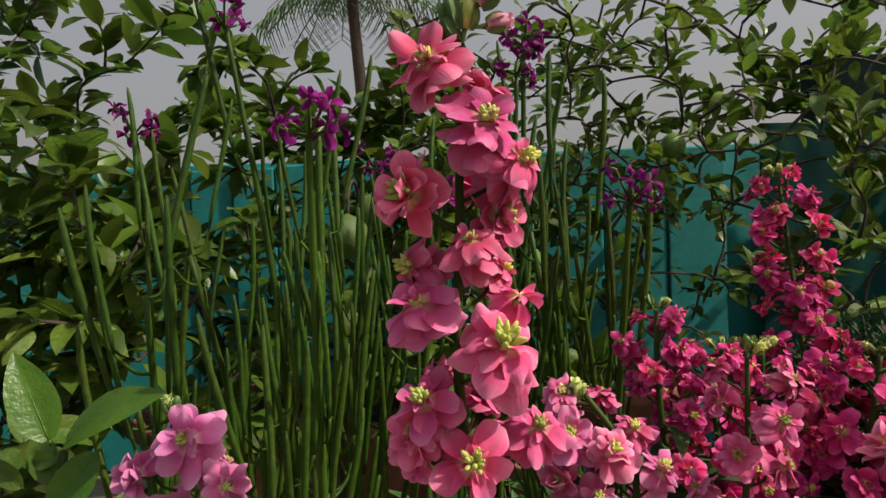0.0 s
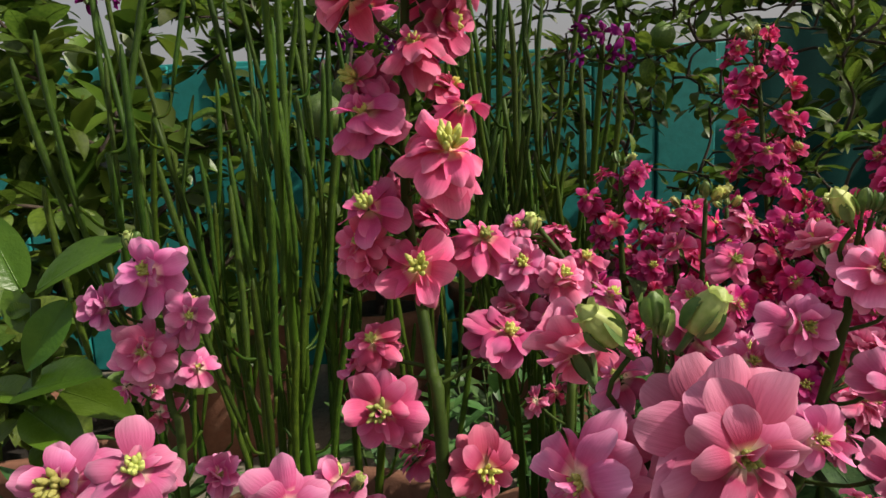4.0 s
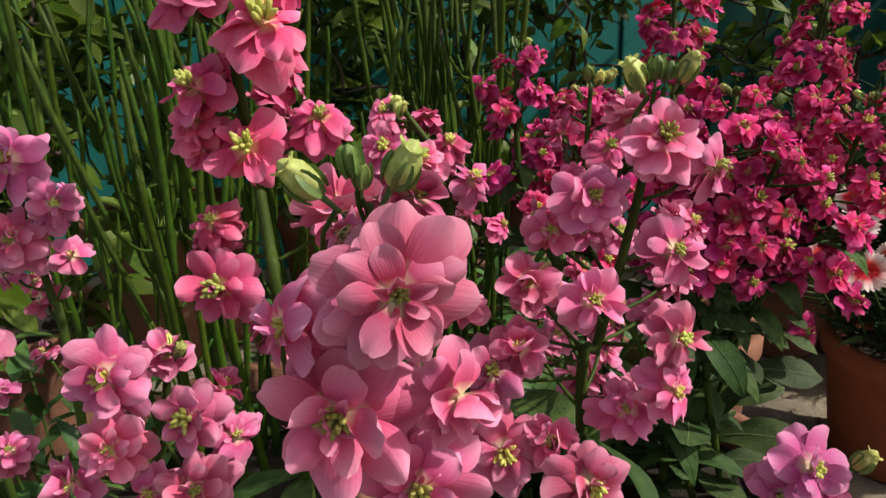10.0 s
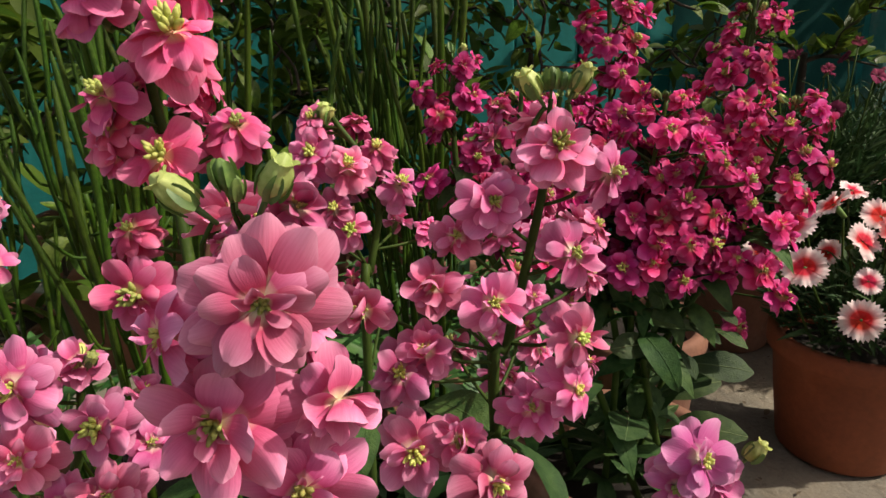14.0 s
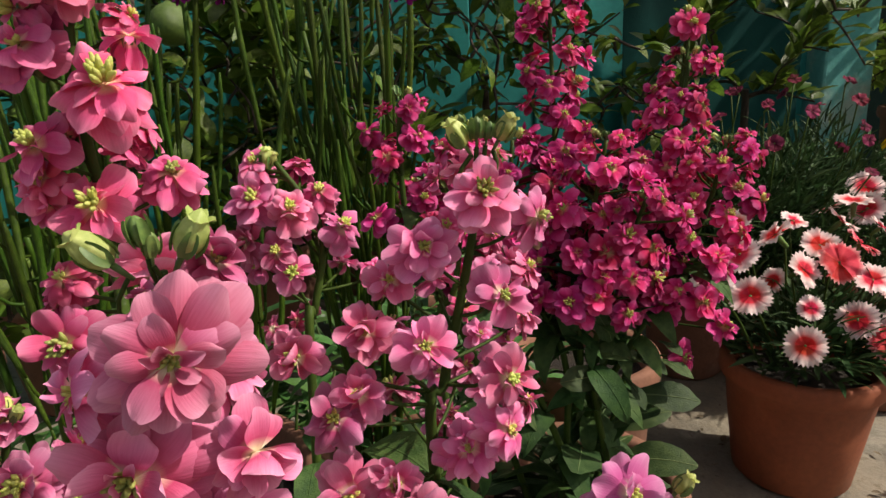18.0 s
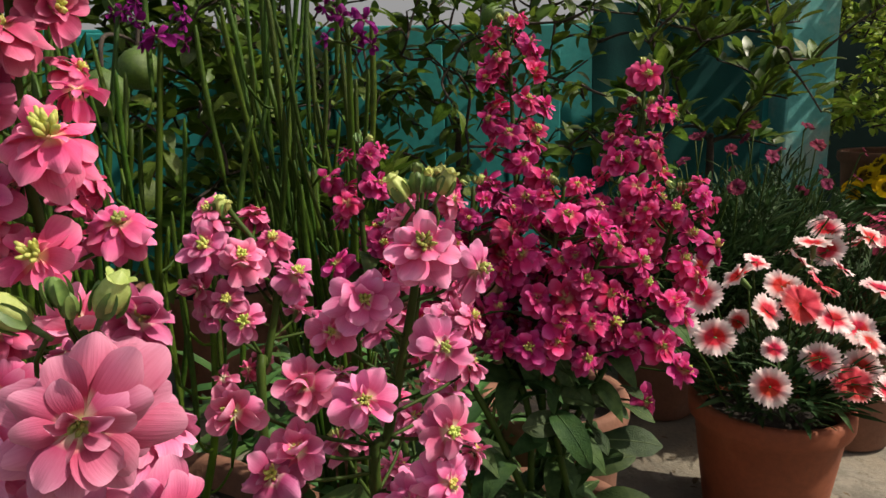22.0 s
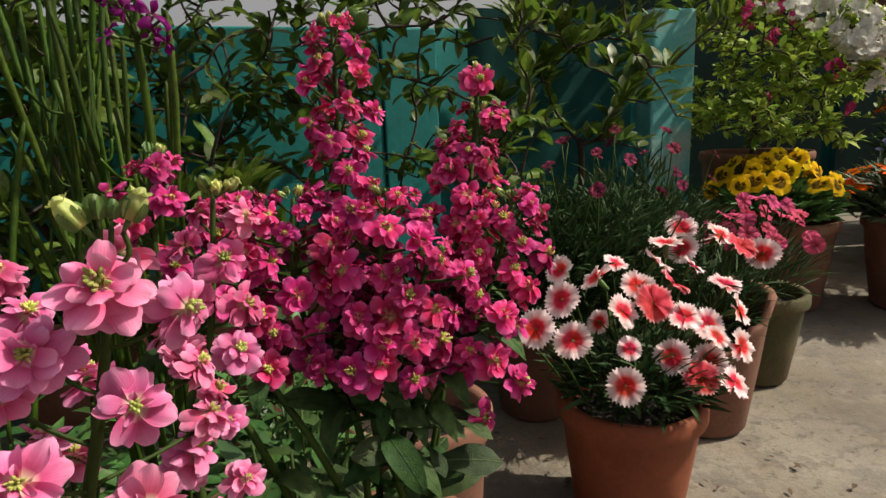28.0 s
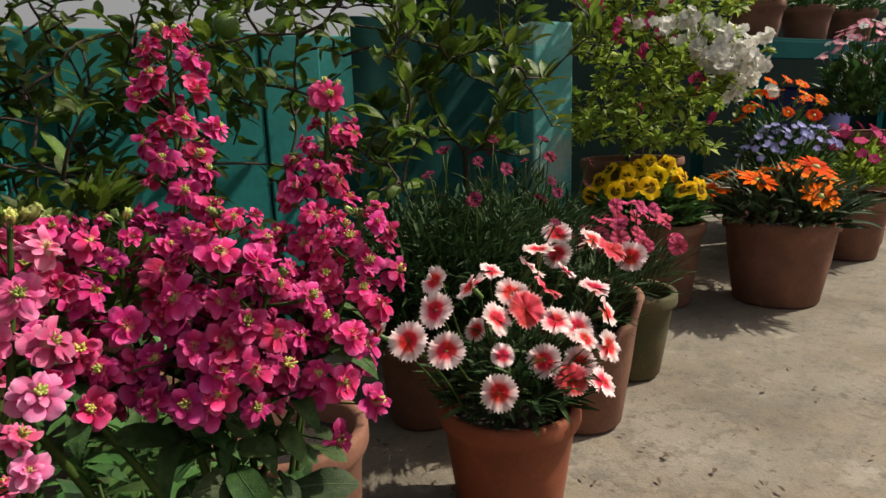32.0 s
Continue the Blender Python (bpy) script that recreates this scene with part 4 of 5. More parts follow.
# ---- magenta stocks ----
pot("terracotta pot under the magenta stocks", (0.275, 0.430, 0), 0.19, 0.215, OLD_CLAY, seed=4)
pot("terracotta pot behind the magenta stocks", (0.36, 0.64, 0), 0.18, 0.235, OLD_CLAY, seed=61)
MAGENTA_STEMS = (
    ([(0.267, 0.492, 0.636), (0.262, 0.463, 0.548), (0.258, 0.432, 0.448), (0.259, 0.402, 0.361)], 34, 0.031, 0.024), ([(0.378, 0.467, 0.567), (0.352, 0.436, 0.5), (0.319, 0.414, 0.42), (0.281, 0.394, 0.343)], 28, 0.031, 0.024), ([(0.281, 0.4, 0.513), (0.271, 0.396, 0.464), (0.255, 0.391, 0.402), (0.26, 0.388, 0.344)], 26, 0.031, 0.026), ([(0.374, 0.402, 0.505), (0.357, 0.398, 0.448), (0.323, 0.392, 0.394), (0.287, 0.391, 0.334)], 30, 0.031, 0.028),
    ([(0.137, 0.402, 0.547), (0.134, 0.393, 0.503), (0.141, 0.39, 0.447), (0.18, 0.385, 0.36)], 14, 0.028, 0.018), ([(0.221, 0.432, 0.513), (0.216, 0.42, 0.454), (0.229, 0.405, 0.399), (0.25, 0.389, 0.34)], 28, 0.031, 0.028), ([(0.186, 0.418, 0.516), (0.177, 0.411, 0.476), (0.188, 0.394, 0.408), (0.222, 0.383, 0.338)], 22, 0.030, 0.026), ([(0.302, 0.377, 0.474), (0.289, 0.377, 0.438), (0.273, 0.379, 0.387), (0.268, 0.383, 0.331)], 22, 0.032, 0.026))
mr_ = random.Random(77)
for k, (line, n, size, spread) in enumerate(MAGENTA_STEMS):
    a = k * 0.8
    stock("magenta stock spike crowded with double flowers", line, spike(line, int(n * 1.15), mr_, size * 0.92, spread, 0.68), "magenta", 100 + k, 0.0034,
          (0.275 + 0.04 * math.cos(a), 0.430 + 0.04 * math.sin(a), 0.185), 0, 18, 0.05, leaf_top=0.6, buds=4, bud_size=0.008, back=0, grow=1.0, big=1.3, bias=0.3, up=0.9, hearts=0.65)
low_magenta = stock("magenta stock with low side flowers over leafy stems", [(0.379, 0.473, 0.585), (0.37, 0.462, 0.54), (0.345, 0.44, 0.43), (0.32, 0.43, 0.33)],
      [(0.243, 0.363, 0.407, 0.032), (0.323, 0.386, 0.39, 0.036), (0.37, 0.383, 0.368, 0.031), (0.34, 0.384, 0.346, 0.028), (0.358, 0.4, 0.388, 0.022), (0.289, 0.398, 0.418, 0.034), (0.14, 0.397, 0.478, 0.023), (0.369, 0.394, 0.393, 0.022)], "magenta", 120, 0.003, (0.285, 0.43, 0.185), 0, 14, 0.05, leaf_top=0.6, buds=4, bud_size=0.008, back=0, grow=1.0, big=1.3, up=0.8, bias=0.4)

ro = random.Random(31)
for k in range(18):
    a = k * 2.4 + ro.uniform(-0.3, 0.3)
    part("leaf", ROSETTE[k % 3], low_magenta, Matrix.Translation((-0.01 + 0.02 * math.cos(a), 0.02 * math.sin(a), ro.uniform(0.01, 0.08))) @ spin(a) @ Matrix.Rotation(-ro.uniform(-0.1, 0.8), 4, "Y") @ Matrix.Rotation(ro.uniform(-0.5, 0.5), 4, "X") @ Matrix.Scale(ro.uniform(0.055, 0.085), 4))
# broad leaves laid over the rim, by where they spring from, their tips and the way they face
for base, tip, face in LEAVES_LAID:
    x_ = Vector(tip) - Vector(base)
    part("leaf", ROSETTE[0], low_magenta, laid(Vector(base) - low_magenta.location, x_, Vector(face)))

stock("single bright pink stock flower on a thin stem", [(0.381, 0.480, 0.597), (0.372, 0.468, 0.55), (0.35, 0.45, 0.44)], [(0.378, 0.470, 0.592, 0.032, -0.05, 0.25, 0)], "magenta", 121, 0.0022, (0.30, 0.44, 0.185), 0, 2, 0.05,
      buds=3, bud_size=0.008, back=0)

# ---- stocks gone to seed ----
def pod_mesh(seed):
    rng = random.Random(seed)
    pts = [(0.03 * math.sin(3 * u + seed) * u, 0.02 * u * math.cos(2 * u), u) for u in (0, 0.1, 0.25, 0.4, 0.55, 0.7, 0.85, 0.95, 1.0)]
    return Shape().add(*tube(pts, [0.008, 0.015, 0.019, 0.017, 0.020, 0.018, 0.018, 0.013, 0.006], 7)).mesh("seed_pod", POD)


PODS = [pod_mesh(k) for k in range(4)]


def seeding_stock(label, foot, top, n, seed, heads=0, wide=0.03):
    """A tall stem with upright seed pods and, on some, a last head of violet flowers."""
    rng = random.Random(seed)
    foot, top = Vector(foot), Vector(top)
    root = thing("seeding_stock", foot, label, "plant", "stocks gone to seed")
    mid = (foot + top) / 2 + Vector((rng.uniform(-0.02, 0.02), rng.uniform(-0.02, 0.02), 0))
    pts = smooth_line([foot, mid, top], 6)
    go = Matrix.Translation(-foot)
    tv, tf = tube(pts, [0.0042 - 0.0022 * i / (len(pts) - 1) for i in range(len(pts))], 7)
    part("stem", Shape().add([go @ v for v in tv], tf).mesh("stem", POD), root)
    for k in range(n):
        t = (0.26 + 0.46 * (k + rng.random()) / n) if heads else (0.36 + 0.6 * (k + rng.random()) / n)
        p = pts[min(len(pts) - 1, int(t * len(pts)))]
        a = k * 2.4 + rng.uniform(-0.4, 0.4)
        out = Vector((math.cos(a), math.sin(a), 0))
        q = p + out * wide * rng.uniform(0.35, 1.0) + Vector((0, 0, 0.018))
        pv = tube(smooth_line([p, p + out * 0.4 * (q - p).length + Vector((0, 0, 0.003)), q], 3), 0.0012, 5)
        part("pedicel", Shape().add([go @ v for v in pv[0]], pv[1]).mesh("pedicel", POD), root)
        way = Vector((0.14 * out.x + rng.uniform(-0.11, 0.11), 0.14 * out.y + rng.uniform(-0.11, 0.11), 1))
        part("seed_pod", PODS[k % 4], root, facing(go @ q, way, rng.uniform(0.085, 0.135), rng.uniform(0, 6)))
    for k in range(heads):
        a = k * 2.4 + rng.uniform(-0.4, 0.4)
        way = Vector((math.cos(a), math.sin(a), rng.uniform(0.1, 0.8)))
        p = top + Vector((0.016 * math.cos(a), 0.016 * math.sin(a), 0.014 * rng.uniform(-1, 1)))
        put_flower(root, go @ p, way, rng.uniform(0.017, 0.027), VIOLETS, rng, None, False)
        pv = tube([top - Vector((0, 0, 0.012)), p - way.normalized() * 0.006], 0.001, 5)
        part("pedicel", Shape().add([go @ v for v in pv[0]], pv[1]).mesh("pedicel", STEM), root)
    return root


pot("clay pot behind full of seeding stocks", (-0.10, 0.485, 0), 0.30, 0.22, OLD_CLAY, seed=5)
pot("clay pot with a few seeding stocks", (0.11, 0.545, 0), 0.14, 0.20, OLD_CLAY, seed=6)
for k, p in enumerate([(-0.27, 0.554, 0.711), (-0.072, 0.348, 0.672), (-0.169, 0.507, 0.785), (0.072, 0.555, 0.75), (-0.06, 0.603, 0.673), (0.08, 0.566, 0.778), (0.002, 0.478, 0.637), (0.135, 0.442, 0.630)]):
    fx = -0.10 + 0.45 * (p[0] + 0.10) if p[0] < 0.05 else 0.10 + 0.3 * (p[0] - 0.10)
    fy = (0.41 if p[1] < 0.4 else 0.485) if p[0] < 0.05 else 0.54
    seeding_stock("tall stock gone to seed with a last violet flower head", (fx, fy + 0.01 * (k % 3), 0.19), p, (5, 7, 5, 7)[k % 4], 300 + k, 6)
sr_ = random.Random(9)
for k in range(10):
    a, q = sr_.uniform(0, 6.3), 0.095 * math.sqrt(sr_.random())
    foot = (-0.10 + q * math.cos(a), 0.475 + q * math.sin(a), 0.19)
    tip = (-0.09 + 1.3 * q * math.cos(a) + sr_.uniform(-0.03, 0.03), 0.44 + 1.1 * q * math.sin(a), sr_.uniform(0.42, 0.62))
    seeding_stock("bare green stock stem crowded with long seed pods", foot, tip, 9, 330 + k)
for k in range(5):
    seeding_stock("bare green stock stem with long seed pods", (0.105 + 0.010 * (k - 2), 0.545, 0.17), (0.072 + 0.018 * (k - 2), 0.505 + 0.01 * (k % 2), 0.52 + 0.02 * ((k * 2) % 5)), 9, 360 + k)

for k, (x, y, r, h, *up) in enumerate(((0.02, 0.235, 0.085, 0.14, 0.09), (0.20, 0.19, 0.065, 0.12, 0.09), (-0.13, 0.24, 0.05, 0.11, 0.09), (-0.22, 0.44, 0.10, 0.24), (-0.08, 0.40, 0.09, 0.20), (0.07, 0.45, 0.10, 0.22), (-0.33, 0.55, 0.14, 0.32), (0.17, 0.50, 0.08, 0.24), (-0.02, 0.62, 0.14, 0.34), (0.16, 0.34, 0.08, 0.20), (0.24, 0.31, 0.07, 0.17), (0.11, 0.37, 0.07, 0.22), (0.22, 0.57, 0.08, 0.36), (0.10, 0.78, 0.12, 0.36), (0.24, 0.80, 0.10, 0.34))):
    rng = random.Random(800 + k)
    w = thing("leafy_seedling", (x, y, *(up or [0.0])), "dark green leafy seedlings at the foot of the stocks", "plant", "leafy seedlings")
    lv = Shape()
    for q in range(230):
        a, u = rng.uniform(0, 6.3), math.sqrt(rng.random())
        p = Vector((r * u * math.cos(a), r * u * math.sin(a), h * (0.1 + 0.9 * rng.random()) * (1 - 0.4 * u)))
        way = Vector((math.cos(a) * u + rng.gauss(0, 0.4), math.sin(a) * u + rng.gauss(0, 0.4), rng.uniform(-0.2, 0.9))).normalized()
        verts = []
        for e, ww in ((0, 0.1), (0.3, 0.9), (0.65, 0.9), (1, 0.06)):
            verts += [(e, -ww * 0.17, -0.3 * e * e + 0.06 * ww), (e, 0, -0.3 * e * e), (e, ww * 0.17, -0.3 * e * e + 0.06 * ww)]
        q_ = way.to_track_quat("X", "Z").to_matrix().to_4x4()
        lv.add(verts, grid_faces(4, 3), 0, Matrix.Translation(p) @ q_ @ Matrix.Scale(rng.uniform(0.03, 0.065), 4))
    for q in range(7):
        a = rng.uniform(0, 6.3)
        sv = tube([(0.02 * math.cos(a), 0.02 * math.sin(a), 0), (r * 0.6 * math.cos(a), r * 0.6 * math.sin(a), h * 0.75)], 0.0016, 5)
        part("stem", Shape().add(*sv).mesh("stem", STEM), w)
    tagged(part("foliage", lv.mesh("foliage", PANSY), w), "", "", "", "stuff")

# ---- young citrus with large leaves ----
pot("clay pot with a young citrus plant", (-0.27, 0.40, 0), 0.16, 0.17, OLD_CLAY, seed=7)
sap = thing("citrus_sapling", (-0.25, 0.385, 0.15), "young citrus plant with large glossy leaves", "plant")
CITRUS_LAID = [((-0.234, 0.358, 0.492), (-0.255, 0.362, 0.544), (0.45, -0.85, 0.3), 0), ((-0.224, 0.358, 0.49), (-0.167, 0.345, 0.528), (-0.45, -0.55, 0.7), 1), ((-0.209, 0.362, 0.482), (-0.234, 0.34, 0.445), (0.15, -0.95, 0.3), 2), ((-0.246, 0.36, 0.426), (-0.18, 0.33, 0.451), (-0.1, -0.4, 0.9), 0), ((-0.219, 0.36, 0.426), (-0.166, 0.335, 0.425), (0.0, -0.45, 0.9), 1), ((-0.277, 0.37, 0.425), (-0.228, 0.35, 0.435), (0, -0.3, 0.9), 2), ((-0.253, 0.36, 0.464), (-0.272, 0.36, 0.482), (0.2, -0.9, 0.2), 0), ((-0.252, 0.37, 0.475), (-0.233, 0.36, 0.48), (0, -0.9, 0.2), 1), ((-0.236, 0.365, 0.463), (-0.257, 0.375, 0.495), (0.3, -0.9, 0), 1), ((-0.243, 0.36, 0.415), (-0.193, 0.33, 0.401), (0, -0.6, 0.8), 0), ((-0.25, 0.36, 0.409), (-0.263, 0.34, 0.399), (0, -0.6, 0.8), 2), ((-0.242, 0.36, 0.391), (-0.197, 0.34, 0.38), (0.1, -0.6, 0.8), 1)]
sl = smooth_line([(0, 0, 0), (0.008, -0.01, 0.17), (0.012, -0.024, 0.25), (0.024, -0.027, 0.335)], 5)
part("stem", Shape().add(*tube(sl, 0.0028, 7)).mesh("stem", STEM), sap)
for base, tip, face, k in CITRUS_LAID:
    part("leaf", YOUNG_LEAVES[k], sap, laid(Vector(base) - sap.location, Vector(tip) - Vector(base), Vector(face)))


# ---- lime trees ----
def small_leaf(length, width, rng):
    verts = []
    dr, fo = rng.uniform(0.1, 0.9), rng.uniform(0.1, 0.4)
    for u, w in ((0, 0.06), (0.14, 0.55), (0.34, 0.95), (0.6, 0.97), (0.83, 0.58), (1, 0.05)):
        z = -dr * length * u * u * 0.5
        verts += [(u * length, -w * width / 2, z + fo * w * width / 2), (u * length, 0, z), (u * length, w * width / 2, z + fo * w * width / 2)]
    return verts, grid_faces(6, 3)


def any_way(rng, up=0.0):
    v = Vector((rng.gauss(0, 1), rng.gauss(0, 1), rng.gauss(0, 1) * 0.6 + up))
    return v.normalized()


def leaf_pose(p, way, size, rng):
    q = Vector(way).to_track_quat("X", "Z").to_matrix().to_4x4()
    return Matrix.Translation(p) @ q @ Matrix.Rotation(rng.uniform(-0.7, 0.7), 4, "X") @ Matrix.Scale(size, 4)


def tree(name, label, category, foot, fork, lo, hi, twigs, per, near, seed, leaf_meshes, fill, size=(0.035, 0.062), group="", girth=0.012, bark=BARK, leaf_name="leaf", rise=0.25):
    """A trunk, twigs that reach out to points in the crown, near leaves as pieces and the rest as foliage."""
    rng = random.Random(seed)
    foot, fork = Vector(foot), Vector(fork)
    root = thing(name, foot, label, category, group)
    trunk = smooth_line([foot, (foot + fork) / 2 + Vector((0.02, 0.01, 0)), fork], 5)
    tv, tf = tube([p - foot for p in trunk], [girth * (1 - 0.4 * i / (len(trunk) - 1)) for i in range(len(trunk))], 9)
    part("trunk", Shape().add(tv, tf).mesh("trunk", bark), root)
    nodes = [(p, girth * 0.6) for p in trunk[len(trunk) // 2:]]
    goals = [Vector([rng.uniform(a, b) for a, b in zip(lo, hi)]) for _ in range(twigs)]
    goals.sort(key=lambda g: (g - fork).length)
    leaves = []
    for g in goals:
        p, r = min(nodes, key=lambda q: (q[0] - g).length)
        bend = (p + g) / 2 + any_way(rng, 0.5) * 0.16 * (g - p).length
        line = smooth_line([p, bend, g], 4)
        r = max(0.0030, r * 0.86)
        tv, tf = tube([q - foot for q in line], [r * (1 - 0.45 * i / (len(line) - 1)) for i in range(len(line))], 6)
        part("branch", Shape().add(tv, tf).mesh("branch", bark), root)
        nodes += [(q, r * (1 - 0.45 * i / len(line))) for i, q in enumerate(line)][2:]
        for k in range(per):
            q = line[rng.randrange(2, len(line))]
            way = (any_way(rng, rise) + 0.6 * (g - p).normalized()).normalized()
            leaves.append((q + way * 0.008, way, rng.uniform(*size)))
    leaves.sort(key=lambda e: e[0].y)
    s = Shape()
    for k, (p, way, z) in enumerate(leaves):
        if k < near:
            part(leaf_name, leaf_meshes[k % len(leaf_meshes)], root, leaf_pose(p - foot, way, z, rng))
        else:
            s.add(*small_leaf(1, 0.5, rng), 0, leaf_pose(p - foot, way, z, rng))
    if s.v:
        tagged(part("foliage", s.mesh("foliage", fill), root), "", "", "", "stuff")
    return root


LIMES = "lime trees along the parapet"
pot("large clay pot with a lime tree", (-0.42, 1.18, 0), 0.34, 0.28, OLD_CLAY, "lime tree pots", seed=8)
pot("large clay pot with a lime tree", (0.36, 1.33, 0), 0.34, 0.28, OLD_CLAY, "lime tree pots", seed=9)
pot("large clay pot with a lime tree", (0.98, 1.34, 0), 0.32, 0.28, OLD_CLAY, "lime tree pots", seed=10)
tree("lime_tree", "leafy lime tree with dark twigs against the parapet", "tree", (-0.42, 1.18, 0.24), (-0.45, 1.12, 0.5), (-1.15, 0.70, 0.25), (-0.42, 1.40, 1.18), 110, 18, 300, 401, LIME_LEAVES, CITRUS_FILL, (0.04, 0.075), group=LIMES)
pot("clay pot with a bushy lime tree", (-0.52, 0.80, 0), 0.26, 0.22, OLD_CLAY, "lime tree pots", seed=12)
tree("lime_tree", "bushy young lime tree with dense dark leaves", "tree", (-0.52, 0.80, 0.19), (-0.51, 0.79, 0.34), (-0.80, 0.62, 0.24), (-0.27, 0.98, 0.74), 75, 13, 300, 404, LIME_LEAVES, CITRUS_FILL, (0.04, 0.07), LIMES, 0.009)
pot("clay pot with a low lime tree", (-0.12, 1.30, 0), 0.28, 0.24, OLD_CLAY, "lime tree pots", seed=13)
tree("lime_tree", "low lime tree with small leaves below the coping", "tree", (-0.12, 1.30, 0.2), (-0.15, 1.25, 0.42), (-0.46, 0.95, 0.30), (0.02, 1.42, 0.93), 130, 13, 200, 405, LIME_LEAVES, CITRUS_FILL, (0.035, 0.06), group=LIMES)
pot("clay pot with a lime sapling", (0.20, 1.08, 0), 0.22, 0.20, OLD_CLAY, "lime tree pots", seed=14)
tree("lime_tree", "lime sapling with bright upright leaves", "tree", (0.20, 1.08, 0.17), (0.20, 1.08, 0.26), (0.07, 0.98, 0.24), (0.30, 1.18, 0.47), 26, 9, 200, 406, UPRIGHT_LEAVES, CITRUS_FILL, (0.04, 0.065), LIMES, 0.007, rise=1.4)
low_lime = bpy.data.objects["lime_tree.002"]
for p, r in (((-0.10, 0.66, 0.60), 0.046), ((-0.075, 0.70, 0.625), 0.044)):
    tip = Vector(p) + Vector((0, 0, 0.52 * r))
    line = smooth_line([(-0.15, 1.18, 0.56), (-0.12, 0.9, 0.66), tip + Vector((0, 0.03, 0.035)), tip], 5)
    part("branch", Shape().add(*tube([q - low_lime.location for q in line], 0.0022, 6)).mesh("branch", BARK), low_lime)
pot("clay pot with a twiggy lime tree", (0.16, 1.42, 0), 0.26, 0.24, OLD_CLAY, "lime tree pots", seed=15)
tree("lime_tree", "bare twiggy lime tree with small leaves", "tree", (0.16, 1.42, 0.2), (0.17, 1.40, 0.55), (-0.06, 1.20, 0.50), (0.50, 1.52, 1.0), 140, 4, 200, 407, LIME_LEAVES, CITRUS_FILL, (0.032, 0.055), LIMES, 0.011)
tree("lime_tree", "twiggy lime tree spreading along the teal parapet", "tree", (0.36, 1.33, 0.24), (0.38, 1.28, 0.55), (-0.1, 0.95, 0.38), (0.80, 1.48, 1.12), 250, 4, 300, 402, LIME_LEAVES, CITRUS_FILL, (0.030, 0.056), group=LIMES)
tree("lime_tree", "lime tree with upright pale leaf shoots", "tree", (0.98, 1.34, 0.24), (0.98, 1.30, 0.5), (0.65, 1.02, 0.45), (1.20, 1.44, 1.02), 85, 10, 300, 403, UPRIGHT_LEAVES, CITRUS_FILL, (0.035, 0.062), group=LIMES, rise=1.3)
ball = []
for r, z in ((0.0, -0.5), (0.2, -0.46), (0.38, -0.33), (0.48, -0.12), (0.49, 0.08), (0.42, 0.28), (0.26, 0.43), (0.10, 0.50), (0.05, 0.54), (0, 0.55)):
    ball.append((r, z))
LIME_MESH = Shape().add(*lathe(ball, 18)).mesh("lime_fruit", LIME)
for p, r in (((0.42, 1.12, 0.735), 0.045), ((-0.10, 0.66, 0.60), 0.046), ((-0.075, 0.70, 0.625), 0.044)):
    f = tagged(new("lime_fruit", LIME_MESH), "unripe green lime hanging on its twig", "fruit", "limes on the tree")
    f.matrix_basis = Matrix.Translation(p) @ Matrix.Scale(r, 4)


# ---- carnation pots ----
def blades(n, centre, radius, height, length, width, rng, up=0.9, droop=0.6):
    """Many narrow leaves rising from a mound."""
    s = Shape()
    for k in range(n):
        a, q = rng.uniform(0, 6.3), math.sqrt(rng.random())
        p = Vector(centre) + Vector((radius * q * math.cos(a), radius * q * math.sin(a), height * rng.random() * (1 - 0.5 * q)))
        ln, w, dr = length * rng.uniform(0.6, 1.2), width * rng.uniform(0.7, 1.2), droop * rng.uniform(0.2, 1.2)
        verts = []
        for u, ww in ((0, 0.5), (0.35, 1.0), (0.7, 0.8), (1, 0.08)):
            z = -dr * ln * u * u * 0.5
            verts += [(u * ln, -ww * w / 2, z + 0.15 * w), (u * ln, 0, z), (u * ln, ww * w / 2, z + 0.15 * w)]
        way = Vector((q * math.cos(a) + rng.gauss(0, 0.35), q * math.sin(a) + rng.gauss(0, 0.35), up * rng.uniform(0.3, 1.5)))
        s.add(verts, grid_faces(4, 3), 0, leaf_pose(p, way.normalized(), 1, rng))
    return s


def fringed(name, mat, seed, teeth=7):
    """A flat carnation flower with five toothed, overlapping petals."""
    rng, s = random.Random(seed), Shape()
    for k in range(5):
        cols, rows, verts = 2 * teeth + 1, 5, []
        tilt = rng.uniform(-0.25, 0.6)
        wv = rng.uniform(0, 6)
        for i in range(rows):
            u = i / (rows - 1)
            for j in range(cols):
                v = 2 * j / (cols - 1) - 1
                r = 0.03 + u * 0.46 * (1 - 0.10 * v * v) * (1 - (0.15 if j % 2 and i == rows - 1 else 0))
                a = v * (0.74 + 0.02 * u)
                verts.append((r * math.cos(a), r * math.sin(a), r * math.sin(tilt) * (1 - 0.5 * u) + 0.045 * math.sin(5 * v + wv) * u * u + 0.02 * math.sin(11 * v + 2 * wv) * u * u * u + 0.006 * k))
        s.add(verts, grid_faces(rows, cols), 0, spin(k * 1.2566 + rng.uniform(-0.1, 0.1)))
    s.add(*tube([(0, 0, -0.42), (0, 0, -0.10), (0, 0, 0.0)], [0.06, 0.08, 0.05], 6), 1)
    return s.mesh(name, mat, SEPAL)


PALE_CARNATIONS = [fringed("flower", RED_CARNATION if k == 2 else CARNATION, k) for k in range(7)]
ROSE_CARNATIONS = [fringed("flower", ROSE, 10 + k) for k in range(4)]
DUSKY = [fringed("flower", DUSK, 20 + k) for k in range(4)]


